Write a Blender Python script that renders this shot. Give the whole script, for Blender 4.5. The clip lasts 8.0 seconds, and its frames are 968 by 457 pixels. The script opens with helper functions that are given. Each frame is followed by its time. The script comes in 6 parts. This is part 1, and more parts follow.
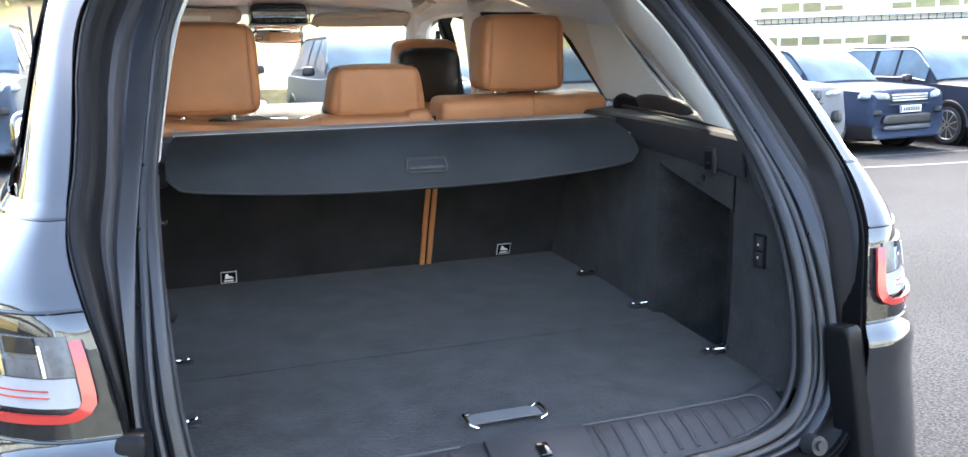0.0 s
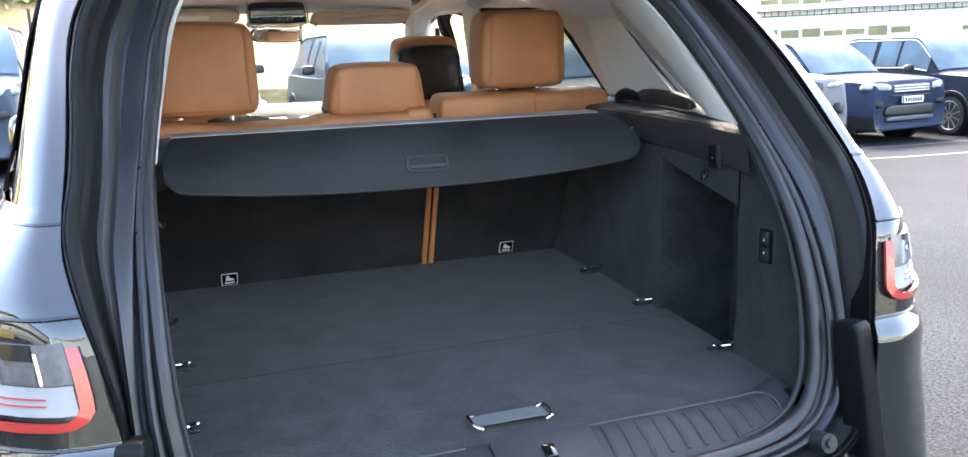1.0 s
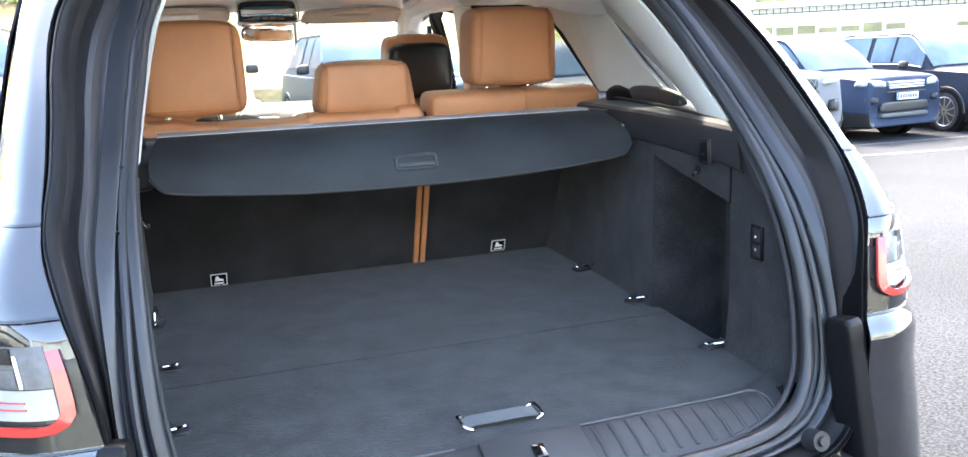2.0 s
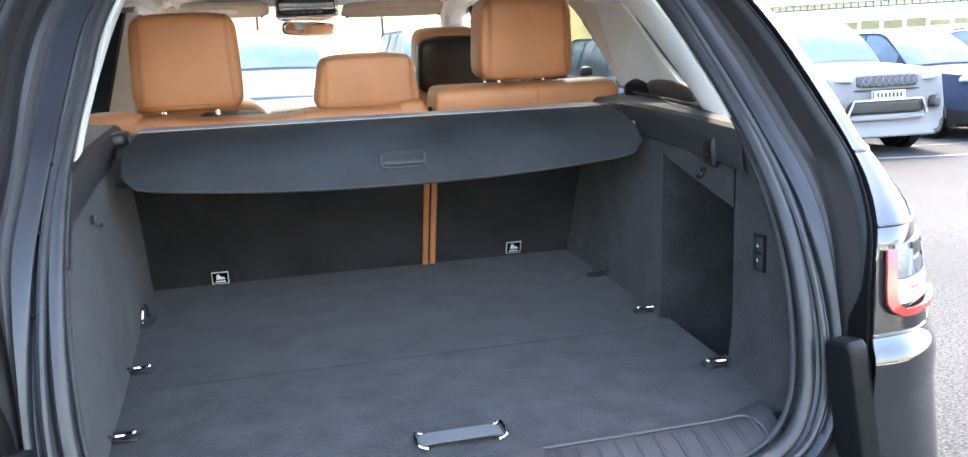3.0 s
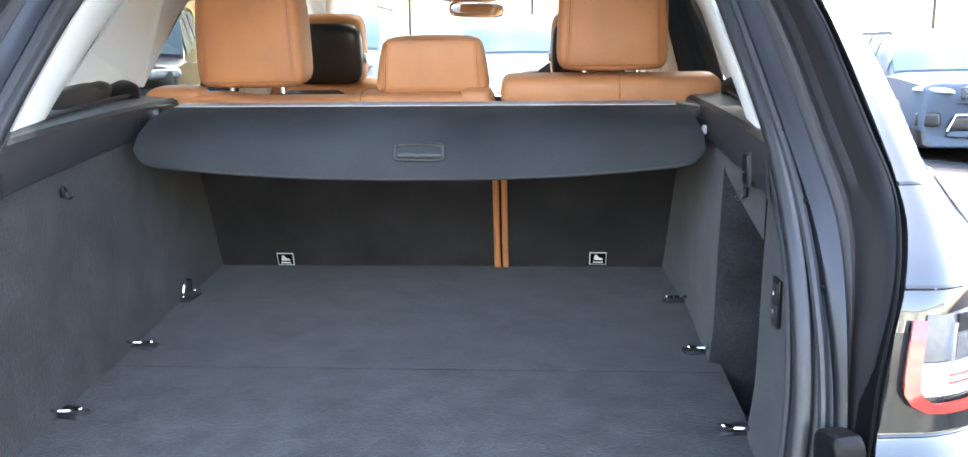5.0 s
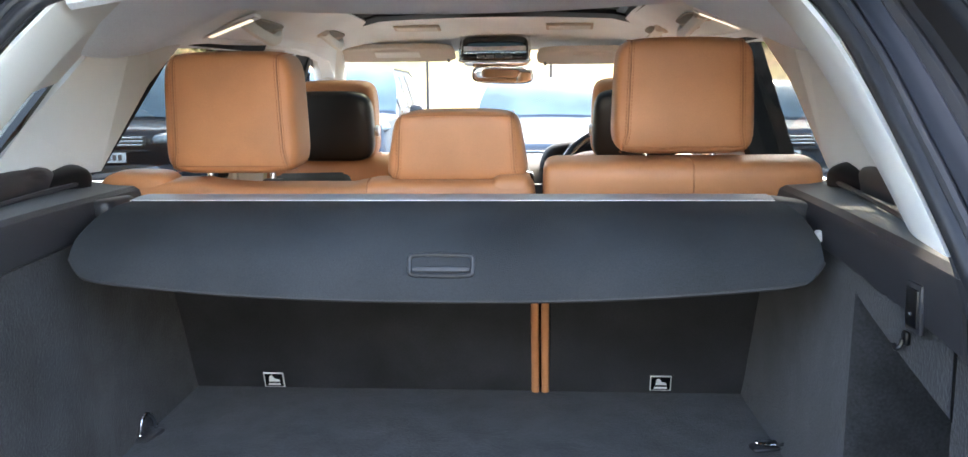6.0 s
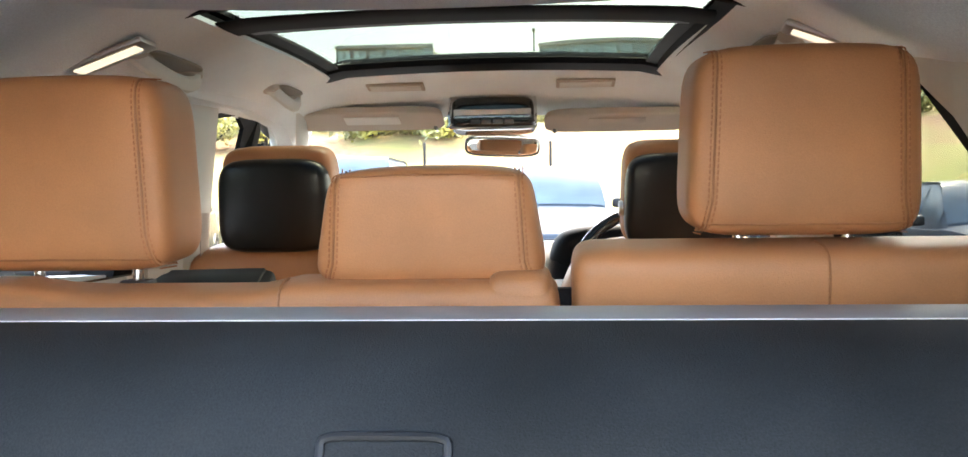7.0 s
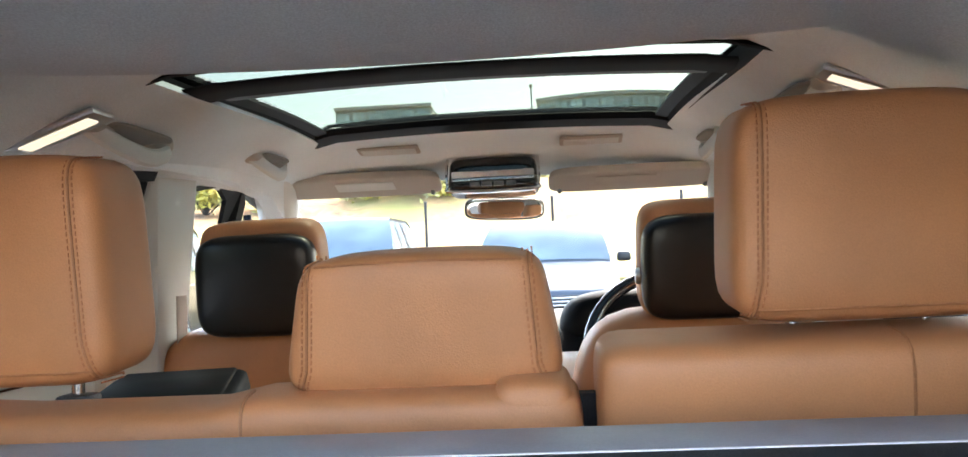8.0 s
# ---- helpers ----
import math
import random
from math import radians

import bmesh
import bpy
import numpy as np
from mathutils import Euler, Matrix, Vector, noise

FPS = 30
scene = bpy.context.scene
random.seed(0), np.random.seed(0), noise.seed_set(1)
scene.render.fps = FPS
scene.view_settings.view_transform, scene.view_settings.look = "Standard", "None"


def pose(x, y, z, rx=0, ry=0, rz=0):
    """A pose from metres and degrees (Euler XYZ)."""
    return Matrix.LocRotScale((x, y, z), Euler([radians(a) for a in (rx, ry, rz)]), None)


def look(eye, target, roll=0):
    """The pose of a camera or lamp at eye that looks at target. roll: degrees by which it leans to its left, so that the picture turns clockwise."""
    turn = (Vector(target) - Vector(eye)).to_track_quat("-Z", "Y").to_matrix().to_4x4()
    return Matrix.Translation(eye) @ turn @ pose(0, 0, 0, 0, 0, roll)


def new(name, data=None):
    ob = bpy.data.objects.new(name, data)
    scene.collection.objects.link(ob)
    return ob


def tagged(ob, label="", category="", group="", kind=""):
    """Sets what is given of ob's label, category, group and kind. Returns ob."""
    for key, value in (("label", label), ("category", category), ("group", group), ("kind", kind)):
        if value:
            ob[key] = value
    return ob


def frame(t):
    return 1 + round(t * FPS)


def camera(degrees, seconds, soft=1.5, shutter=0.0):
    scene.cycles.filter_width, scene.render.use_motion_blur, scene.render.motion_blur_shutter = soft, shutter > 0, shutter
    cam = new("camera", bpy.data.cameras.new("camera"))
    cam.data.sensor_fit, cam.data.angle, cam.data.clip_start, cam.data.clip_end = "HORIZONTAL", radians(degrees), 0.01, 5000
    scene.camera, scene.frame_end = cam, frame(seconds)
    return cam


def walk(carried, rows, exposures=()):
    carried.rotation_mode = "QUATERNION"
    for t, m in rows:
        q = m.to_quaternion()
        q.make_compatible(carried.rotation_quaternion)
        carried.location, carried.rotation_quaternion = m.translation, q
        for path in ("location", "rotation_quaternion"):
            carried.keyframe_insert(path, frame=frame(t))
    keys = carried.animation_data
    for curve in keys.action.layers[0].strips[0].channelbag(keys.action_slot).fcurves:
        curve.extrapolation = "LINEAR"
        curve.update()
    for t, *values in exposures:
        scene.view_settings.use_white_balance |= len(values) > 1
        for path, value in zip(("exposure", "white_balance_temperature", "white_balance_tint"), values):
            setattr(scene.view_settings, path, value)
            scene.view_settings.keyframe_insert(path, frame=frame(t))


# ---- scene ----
cam = camera(55.8, 8.0)
PATH = [
    (0, (-0.533, -1.269, 1.367), (0.143, 0.579, 1.009), -1.3),
    (0.5, (-0.528, -1.25, 1.368), (0.148, 0.598, 1.007), -1.8),
    (1, (-0.525, -1.249, 1.367), (0.145, 0.599, 1.002), -2.1),
    (1.5, (-0.52, -1.244, 1.365), (0.153, 0.603, 0.997), -2.3),
    (2, (-0.507, -1.24, 1.363), (0.17, 0.606, 0.995), -2.4),
    (3.3, (-0.193, -1.15, 1.346), (0.238, 0.768, 0.974), -2.1),
    (3.5, (-0.148, -1.11, 1.348), (0.265, 0.81, 0.971), -1.6),
    (4, (0.012, -1.072, 1.337), (0.264, 0.876, 0.96), -0.5),
    (4.2, (0.083, -1.086, 1.342), (0.204, 0.873, 0.957), 0.5),
    (5.3, (0.249, -0.98, 1.33), (0.118, 0.981, 0.957), -0.7),
    (5.5, (0.239, -0.915, 1.335), (0.105, 1.048, 0.976), -0.5),
    (6, (0.178, -0.625, 1.361), (0.03, 1.353, 1.11), -0.4),
    (6.5, (0.175, -0.302, 1.348), (0.019, 1.687, 1.215), -0.8),
    (7, (0.141, 0.001, 1.324), (-0.005, 1.995, 1.273), -0.7),
    (7.5, (0.13, 0.16, 1.339), (-0.025, 2.153, 1.387), -3.2),
    (8, (0.131, 0.162, 1.354), (-0.018, 2.155, 1.425), -2.6),
]
EXPOSURES = [(0.0, 3.93, 7100, 10), (0.5, 3.63, 7100, 10), (1.0, 3.83, 7100, 10), (1.5, 4.26, 7100, 10), (2.2, 4.38, 7100, 10), (3.5, 4.54, 7350, 11), (4.0, 4.72, 7400, 11), (5.5, 4.65, 7450, 12), (6.0, 4.43, 7150, 11), (6.5, 4.52, 7150, 11), (7.0, 4.23, 7600, 10), (7.5, 4.13, 7350, 10), (8.0, 4.08, 7100, 10)]
walk(cam, [(t, look(eye, target, roll)) for t, eye, target, roll in PATH], EXPOSURES)


# ---- world, sun, exposure ----
SUN_EL, SUN_AZ = 50.0, 26.0          # the azimuth is counted from straight ahead (+y) to the right (+x)
world = bpy.data.worlds.new("sky")
scene.world = world
world.use_nodes = True
wn = world.node_tree.nodes
sky = wn.new("ShaderNodeTexSky")
sky.sky_type = "NISHITA"
sky.sun_disc = False
sky.sun_elevation = radians(SUN_EL)
sky.sun_rotation = radians(SUN_AZ)
sky.dust_density = 3.0
sky.air_density = 1.0
wn["Background"].inputs["Strength"].default_value = 0.15
world.node_tree.links.new(sky.outputs[0], wn["Background"].inputs["Color"])
sun_data = bpy.data.lights.new("sun", "SUN")
sun_data.energy = 0.6
sun_data.angle = radians(0.8)
sun_data.color = (1.0, 0.94, 0.85)
sun = new("sun", sun_data)
sd = Vector((math.sin(radians(SUN_AZ)) * math.cos(radians(SUN_EL)), math.cos(radians(SUN_AZ)) * math.cos(radians(SUN_EL)), math.sin(radians(SUN_EL))))
sun.matrix_world = look((sd * 60).to_tuple(), (0, 0, 0))


# ---- materials ----
def mat(name, color, rough=0.6, metal=0.0, grain=0.0, scale=300.0, bump=0.0, blotch=0.0, blotch_scale=3.0, coat=0.0, spec=0.5, sheen=0.0, tint=None, detail=3.0):
    """A surface with a fine grain and broad blotches in its colour, and a fine relief."""
    m = bpy.data.materials.new(name)
    m.use_nodes = True
    nt = m.node_tree
    bs = nt.nodes["Principled BSDF"]
    bs.inputs["Roughness"].default_value = rough
    bs.inputs["Metallic"].default_value = metal
    bs.inputs["Coat Weight"].default_value = coat
    bs.inputs["Coat Roughness"].default_value = 0.05
    bs.inputs["Specular IOR Level"].default_value = spec
    bs.inputs["Sheen Weight"].default_value = sheen
    tc = nt.nodes.new("ShaderNodeTexCoord")
    out = None
    base = nt.nodes.new("ShaderNodeRGB")
    base.outputs[0].default_value = (*color, 1)
    out = base.outputs[0]
    fine = nt.nodes.new("ShaderNodeTexNoise")
    fine.inputs["Scale"].default_value = scale
    fine.inputs["Detail"].default_value = detail
    nt.links.new(tc.outputs["Object"], fine.inputs["Vector"])
    broad = nt.nodes.new("ShaderNodeTexNoise")
    broad.inputs["Scale"].default_value = blotch_scale
    broad.inputs["Detail"].default_value = 4
    nt.links.new(tc.outputs["Object"], broad.inputs["Vector"])
    for tex, amount in ((fine, grain), (broad, blotch)):
        if amount:
            ramp = nt.nodes.new("ShaderNodeMapRange")
            ramp.inputs[1].default_value, ramp.inputs[2].default_value = 0.3, 0.7
            ramp.inputs[3].default_value, ramp.inputs[4].default_value = 1 - amount, 1 + amount
            nt.links.new(tex.outputs[0], ramp.inputs[0])
            mul = nt.nodes.new("ShaderNodeVectorMath")
            mul.operation = "SCALE"
            nt.links.new(out, mul.inputs[0])
            nt.links.new(ramp.outputs[0], mul.inputs["Scale"])
            out = mul.outputs[0]
    if tint:
        mx = nt.nodes.new("ShaderNodeMix")
        mx.data_type = "RGBA"
        mr = nt.nodes.new("ShaderNodeMapRange")
        mr.inputs[1].default_value, mr.inputs[2].default_value = 0.42, 0.62
        nt.links.new(broad.outputs[0], mr.inputs[0])
        nt.links.new(mr.outputs[0], mx.inputs[0])
        nt.links.new(out, mx.inputs[6])
        mx.inputs[7].default_value = (*tint, 1)
        out = mx.outputs[2]
    nt.links.new(out, bs.inputs["Base Color"])
    if bump:
        b = nt.nodes.new("ShaderNodeBump")
        b.inputs["Strength"].default_value = bump
        b.inputs["Distance"].default_value = 0.002
        nt.links.new(fine.outputs[0], b.inputs["Height"])
        nt.links.new(b.outputs[0], bs.inputs["Normal"])
    return m


def glass(name, tint=(1, 1, 1), gloss=0.06):
    """A thin pane: clear or tinted, with a reflection on top."""
    m = bpy.data.materials.new(name)
    m.use_nodes = True
    nt = m.node_tree
    nt.nodes.remove(nt.nodes["Principled BSDF"])
    tr = nt.nodes.new("ShaderNodeBsdfTransparent")
    tr.inputs[0].default_value = (*tint, 1)
    gl = nt.nodes.new("ShaderNodeBsdfGlossy")
    gl.inputs["Roughness"].default_value = 0.02
    mx = nt.nodes.new("ShaderNodeMixShader")
    mx.inputs[0].default_value = gloss
    nt.links.new(tr.outputs[0], mx.inputs[1])
    nt.links.new(gl.outputs[0], mx.inputs[2])
    nt.links.new(mx.outputs[0], nt.nodes["Material Output"].inputs[0])
    return m


def lamp_mat(name, color, strength):
    m = bpy.data.materials.new(name)
    m.use_nodes = True
    bs = m.node_tree.nodes["Principled BSDF"]
    bs.inputs["Base Color"].default_value = (*color, 1)
    bs.inputs["Emission Color"].default_value = (*color, 1)
    bs.inputs["Emission Strength"].default_value = strength
    return m


LEATHER = mat("tan_leather", (0.440, 0.186, 0.077), 0.48, grain=0.05, scale=600, bump=0.20, blotch=0.14, blotch_scale=7)
LEATHER_DARK = mat("tan_leather_seam", (0.33, 0.135, 0.055), 0.6, grain=0.1)
THREAD = mat("tan_thread", (0.37, 0.142, 0.055), 0.7, grain=0.1)
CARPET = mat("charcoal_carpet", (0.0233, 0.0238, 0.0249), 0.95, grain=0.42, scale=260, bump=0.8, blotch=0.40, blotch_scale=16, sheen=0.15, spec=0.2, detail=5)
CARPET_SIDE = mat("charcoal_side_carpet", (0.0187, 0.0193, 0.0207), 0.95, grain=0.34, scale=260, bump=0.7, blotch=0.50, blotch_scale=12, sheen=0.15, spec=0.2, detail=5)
SEATBACK = mat("black_seatback_carpet", (0.0226, 0.0230, 0.0250), 0.95, grain=0.16, scale=420, bump=0.35, blotch=0.28, blotch_scale=9, spec=0.2, detail=5)
FELT_SHADE = mat("black_felt_shade", (0.0125, 0.0122, 0.0128), 0.95, grain=0.2, scale=420, bump=0.4, blotch=0.3, blotch_scale=7, spec=0.1)
COVER = mat("charcoal_cover_vinyl", (0.0230, 0.0262, 0.0292), 0.72, grain=0.22, scale=600, bump=0.5, blotch=0.30, blotch_scale=5, spec=0.28)
PLASTIC = mat("black_plastic", (0.022, 0.022, 0.025), 0.5, grain=0.1, scale=900, bump=0.3, blotch=0.1, blotch_scale=8)
PLASTIC_GREY = mat("grey_plastic", (0.11, 0.12, 0.125), 0.5, grain=0.08, scale=900, bump=0.2)
RUBBER = mat("black_rubber", (0.018, 0.019, 0.022), 0.42, grain=0.1, scale=400, bump=0.1, blotch=0.1, blotch_scale=20)
PAINT = mat("black_paint", (0.008, 0.009, 0.011), 0.06, coat=1.0, blotch=0.1, spec=0.6)
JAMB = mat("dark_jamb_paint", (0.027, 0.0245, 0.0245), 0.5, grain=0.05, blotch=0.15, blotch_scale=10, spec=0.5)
SATIN = mat("satin_flange_paint", (0.016, 0.018, 0.023), 0.36, grain=0.05, blotch=0.2, blotch_scale=7, spec=0.5)
HEADLINER = mat("beige_headliner", (0.755, 0.81, 0.825), 0.95, grain=0.12, scale=500, bump=0.4, blotch=0.09, spec=0.2)
BEIGE = mat("beige_trim", (0.62, 0.62, 0.58), 0.7, grain=0.05, scale=800, bump=0.15, blotch=0.05)
BEIGE_DARK = mat("beige_visor", (0.46, 0.41, 0.35), 0.8, grain=0.05, scale=600, bump=0.2)
HANDLE_SHADOW = mat("taupe_handle_shadow", (0.26, 0.24, 0.21), 0.8, grain=0.05, scale=600, bump=0.2)
CHROME = mat("chrome", (0.75, 0.75, 0.76), 0.12, metal=1.0, blotch=0.1, blotch_scale=30)
ALU = mat("brushed_aluminium", (0.62, 0.63, 0.65), 0.3, metal=1.0, grain=0.05, scale=200)
FRAME_BLACK = mat("matt_black", (0.004, 0.004, 0.0045), 0.6, grain=0.1, spec=0.1)
BLOCK = mat("bumper_black", (0.006, 0.0062, 0.007), 0.35, grain=0.1, spec=0.15)
SHELL = mat("shell_black", (0.0038, 0.0042, 0.0052), 0.32, grain=0.1, spec=0.45)
GLOSS_BLACK = mat("gloss_black", (0.006, 0.006, 0.007), 0.12, coat=0.6)
LABEL_W = mat("label_white", (0.72, 0.72, 0.70), 0.6, grain=0.05)
GLASS = glass("clear_glass", (0.93, 0.96, 0.95))
TINT = glass("tinted_glass", (0.50, 0.52, 0.50))
ROOF_GLASS = glass("roof_glass", (0.26, 0.285, 0.265))
RED_LENS = mat("red_lens", (0.46, 0.04, 0.03), 0.15, coat=0.8)
CLEAR_LENS = mat("clear_lens", (0.085, 0.088, 0.095), 0.25, coat=0.2, grain=0.2, scale=80)
SMOKE = mat("smoked_lens", (0.016, 0.017, 0.018), 0.14, coat=0.15, spec=0.3, grain=0.2, scale=60)
REFLECTOR = mat("lamp_reflector", (0.30, 0.31, 0.33), 0.25, coat=0.2, blotch=0.2, blotch_scale=12)
STRIP = mat("silver_strip", (0.75, 0.75, 0.74), 0.3, grain=0.05)
STRIP_GREY = mat("grey_strip", (0.30, 0.31, 0.325), 0.45, metal=0.3, grain=0.06, scale=500, blotch=0.1, blotch_scale=14)
GRIP = mat("grip_plastic", (0.021, 0.0222, 0.025), 0.45, grain=0.1, scale=900, bump=0.2)
MIRROR = mat("mirror", (0.8, 0.82, 0.82), 0.02, metal=1.0)
LAMP = lamp_mat("lamp_diffuser", (1.0, 0.91, 0.74), 0.06)
RUBBER_GREY = mat("ribbed_plastic", (0.026, 0.027, 0.030), 0.62, grain=0.1, scale=600, bump=0.2, blotch=0.2, blotch_scale=12, spec=0.35)


# ---- helpers for shapes ----
def part(name, bm, material, parent=None, label="", smooth=True):
    """Links a bmesh as one mesh object under its thing."""
    me = bpy.data.meshes.new(name)
    bm.normal_update()
    bm.to_mesh(me)
    bm.free()
    me.materials.append(material)
    if smooth:
        me.shade_smooth()
        me.set_sharp_from_angle(angle=radians(38))
    ob = new(name, me)
    if parent:
        ob.parent = parent
    if label:
        ob["label"] = label
    return ob


def thing(name, label, category, group="", kind="", at=(0, 0, 0)):
    ob = new(name)
    ob.location = at
    ob.empty_display_size = 0.05
    return tagged(ob, label, category, group, kind)


def B():
    return bmesh.new()


def box(bm, c, s, bevel=0.0, m=None, seg=2):
    """A box round c with sizes s, with rounded edges."""
    old = set(bm.verts)
    vs = bmesh.ops.create_cube(bm, size=1.0)["verts"]
    bmesh.ops.scale(bm, vec=s, verts=vs)
    if bevel:
        bmesh.ops.bevel(bm, geom=list({e for v in vs for e in v.link_edges}), offset=bevel, segments=seg, profile=0.5, affect="EDGES")
    vs = [v for v in bm.verts if v not in old]
    if m is not None:
        bmesh.ops.transform(bm, matrix=m, verts=vs)
    bmesh.ops.translate(bm, vec=c, verts=vs)
    return bm


def rod(bm, a, b, r, r2=None, n=12):
    """A round bar from a to b."""
    a, b = Vector(a), Vector(b)
    d = b - a
    m = Matrix.Translation((a + b) / 2) @ d.to_track_quat("Z", "Y").to_matrix().to_4x4()
    bmesh.ops.create_cone(bm, cap_ends=True, segments=n, radius1=r, radius2=r if r2 is None else r2, depth=d.length, matrix=m)
    return bm


def tube(bm, pts, r, n=8, closed=False):
    """A bent round bar along a line of points; r may be a pair for an oval."""
    pts = [Vector(p) for p in pts]
    ra, rb = (r, r) if isinstance(r, (int, float)) else r
    rings = []
    k = len(pts)
    x = None
    for i, p in enumerate(pts):
        a = pts[(i - 1) % k] if closed or i else p
        b = pts[(i + 1) % k] if closed or i < k - 1 else p
        d = (b - a).normalized()
        if x is None:
            u = Vector((0, 0, 1)) if abs(d.z) < 0.95 else Vector((0, 1, 0))
            x = d.cross(u).normalized()
        else:
            x = (x - d * x.dot(d)).normalized()
        y = x.cross(d)
        rings.append([bm.verts.new(p + x * ra * math.cos(2 * math.pi * j / n) + y * rb * math.sin(2 * math.pi * j / n)) for j in range(n)])
    for i in range(k if closed else k - 1):
        A, C = rings[i], rings[(i + 1) % k]
        for j in range(n):
            bm.faces.new((A[j], A[(j + 1) % n], C[(j + 1) % n], C[j]))
    if not closed:
        bm.faces.new(rings[0][::-1])
        bm.faces.new(rings[-1])
    bmesh.ops.recalc_face_normals(bm, faces=bm.faces)
    return bm


def sheet(bm, rows, thick=0.0):
    """A skin over rows of points; with a thickness it becomes a solid plate (thickened against its normals)."""
    grid = [[bm.verts.new(p) for p in row] for row in rows]
    fs = []
    for a, b in zip(grid, grid[1:]):
        for i in range(len(a) - 1):
            try:
                fs.append(bm.faces.new((a[i], a[i + 1], b[i + 1], b[i])))
            except ValueError:
                pass
    if thick:
        bm.normal_update()
        bmesh.ops.solidify(bm, geom=fs, thickness=thick)
    return bm


def plate(bm, poly, f, depth):
    """A flat polygon, mapped to the room by f(u, v, w) and made depth thick along w."""
    front = [bm.verts.new(f(u, v, 0)) for u, v in poly]
    back = [bm.verts.new(f(u, v, depth)) for u, v in poly]
    n = len(poly)
    fs = [bm.faces.new(front), bm.faces.new(back[::-1])]
    for i in range(n):
        fs.append(bm.faces.new((front[i], back[i], back[(i + 1) % n], front[(i + 1) % n])))
    bmesh.ops.triangulate(bm, faces=fs[:2])
    bmesh.ops.recalc_face_normals(bm, faces=bm.faces)
    return bm


def cushion(bm, w, d, h, top=1.0, corner=5.0, n=14, m=None, crown=0.0, back=0.0, cap=0.0):
    """A padded block, w wide, d deep, h high, with full rounded edges: top narrows it upwards, crown lifts the middle of its top,
    back slopes its rear face, cap rounds only that length at either end of a long block."""
    old = set(bm.verts)
    start = bmesh.ops.create_cube(bm, size=2.0)["verts"]
    bmesh.ops.subdivide_edges(bm, edges=list({e for v in start for e in v.link_edges}), cuts=n, use_grid_fill=True)
    vs = [v for v in bm.verts if v not in old]
    for v in vs:
        x, y, z = (math.copysign(math.sin(abs(c) * math.pi / 2), c) for c in v.co)
        e = max(0.0, abs(x) * w / 2 - (w / 2 - cap)) / cap if cap else abs(x)
        k = (e ** corner + abs(y) ** corner + abs(z) ** corner) ** (1 / corner)
        x, y, z = (math.copysign((w / 2 - cap + cap * e / k) / (w / 2), x) if cap and e > 0 else x if cap else x / k), y / k, z / k
        t = (z + 1) / 2
        s = 1 + (top - 1) * t
        v.co = (x * w / 2 * s, y * d / 2 + back * t, z * h / 2 + crown * max(z, 0) * (1 - x * x))
    if m is not None:
        bmesh.ops.transform(bm, matrix=m, verts=vs)
    return bm


def smooth_line(pts, k=6):
    """A line of points, rounded (Catmull-Rom)."""
    P = [Vector(p) for p in pts]
    P = [P[0] * 2 - P[1]] + P + [P[-1] * 2 - P[-2]]
    out = []
    for i in range(1, len(P) - 2):
        a, b, c, d = P[i - 1:i + 3]
        for j in range(k):
            t = j / k
            out.append(0.5 * ((2 * b) + (c - a) * t + (2 * a - 5 * b + 4 * c - d) * t * t + (3 * b - a - 3 * c + d) * t ** 3))
    out.append(P[-2])
    return out


GROUND = -0.08


def floor_z(y):
    return 0.745 + 0.08 * (y - 0.1)


def ease(a, b, v):
    t = min(max((v - a) / (b - a), 0.0), 1.0)
    return t * t * (3 - 2 * t)


def ground_z(x, y):
    """The car park rises a little towards the bank ahead and falls away to the right."""
    return GROUND + 0.24 * ease(4, 11, y) * (1 - ease(2, 7, x)) - 0.17 * ease(3, 11, x) * ease(1, 8, y)


# ---- ground ----
ASPHALT = mat("asphalt", (0.0260, 0.0283, 0.0312), 0.9, grain=0.80, scale=85, bump=1.0, blotch=0.22, blotch_scale=0.35, detail=8, spec=0.08)
LINE_WORN = mat("worn_road_paint", (0.055, 0.056, 0.057), 0.9, grain=0.4, scale=30, bump=0.3)
LINE = mat("road_paint", (0.13, 0.13, 0.128), 0.8, grain=0.25, scale=40, bump=0.3)
bm = B()
xs_ = [-400, -250, -120, -60, -30] + list(np.linspace(-18, 24, 43)) + [32, 60, 120, 250, 400]
ys_ = [-400, -250, -120, -60, -30, -12] + list(np.linspace(-4, 26, 31)) + [34, 60, 120, 250, 400]
sheet(bm, [[(x, y, ground_z(x, y)) for x in xs_] for y in ys_])
tagged(part("ground", bm, ASPHALT), "speckled grey asphalt of the car park", "ground", kind="structure")


# ---- the car: shell round the boot and cabin ----
car = thing("estate_car", "glossy black car with its tailgate open on the asphalt", "car")

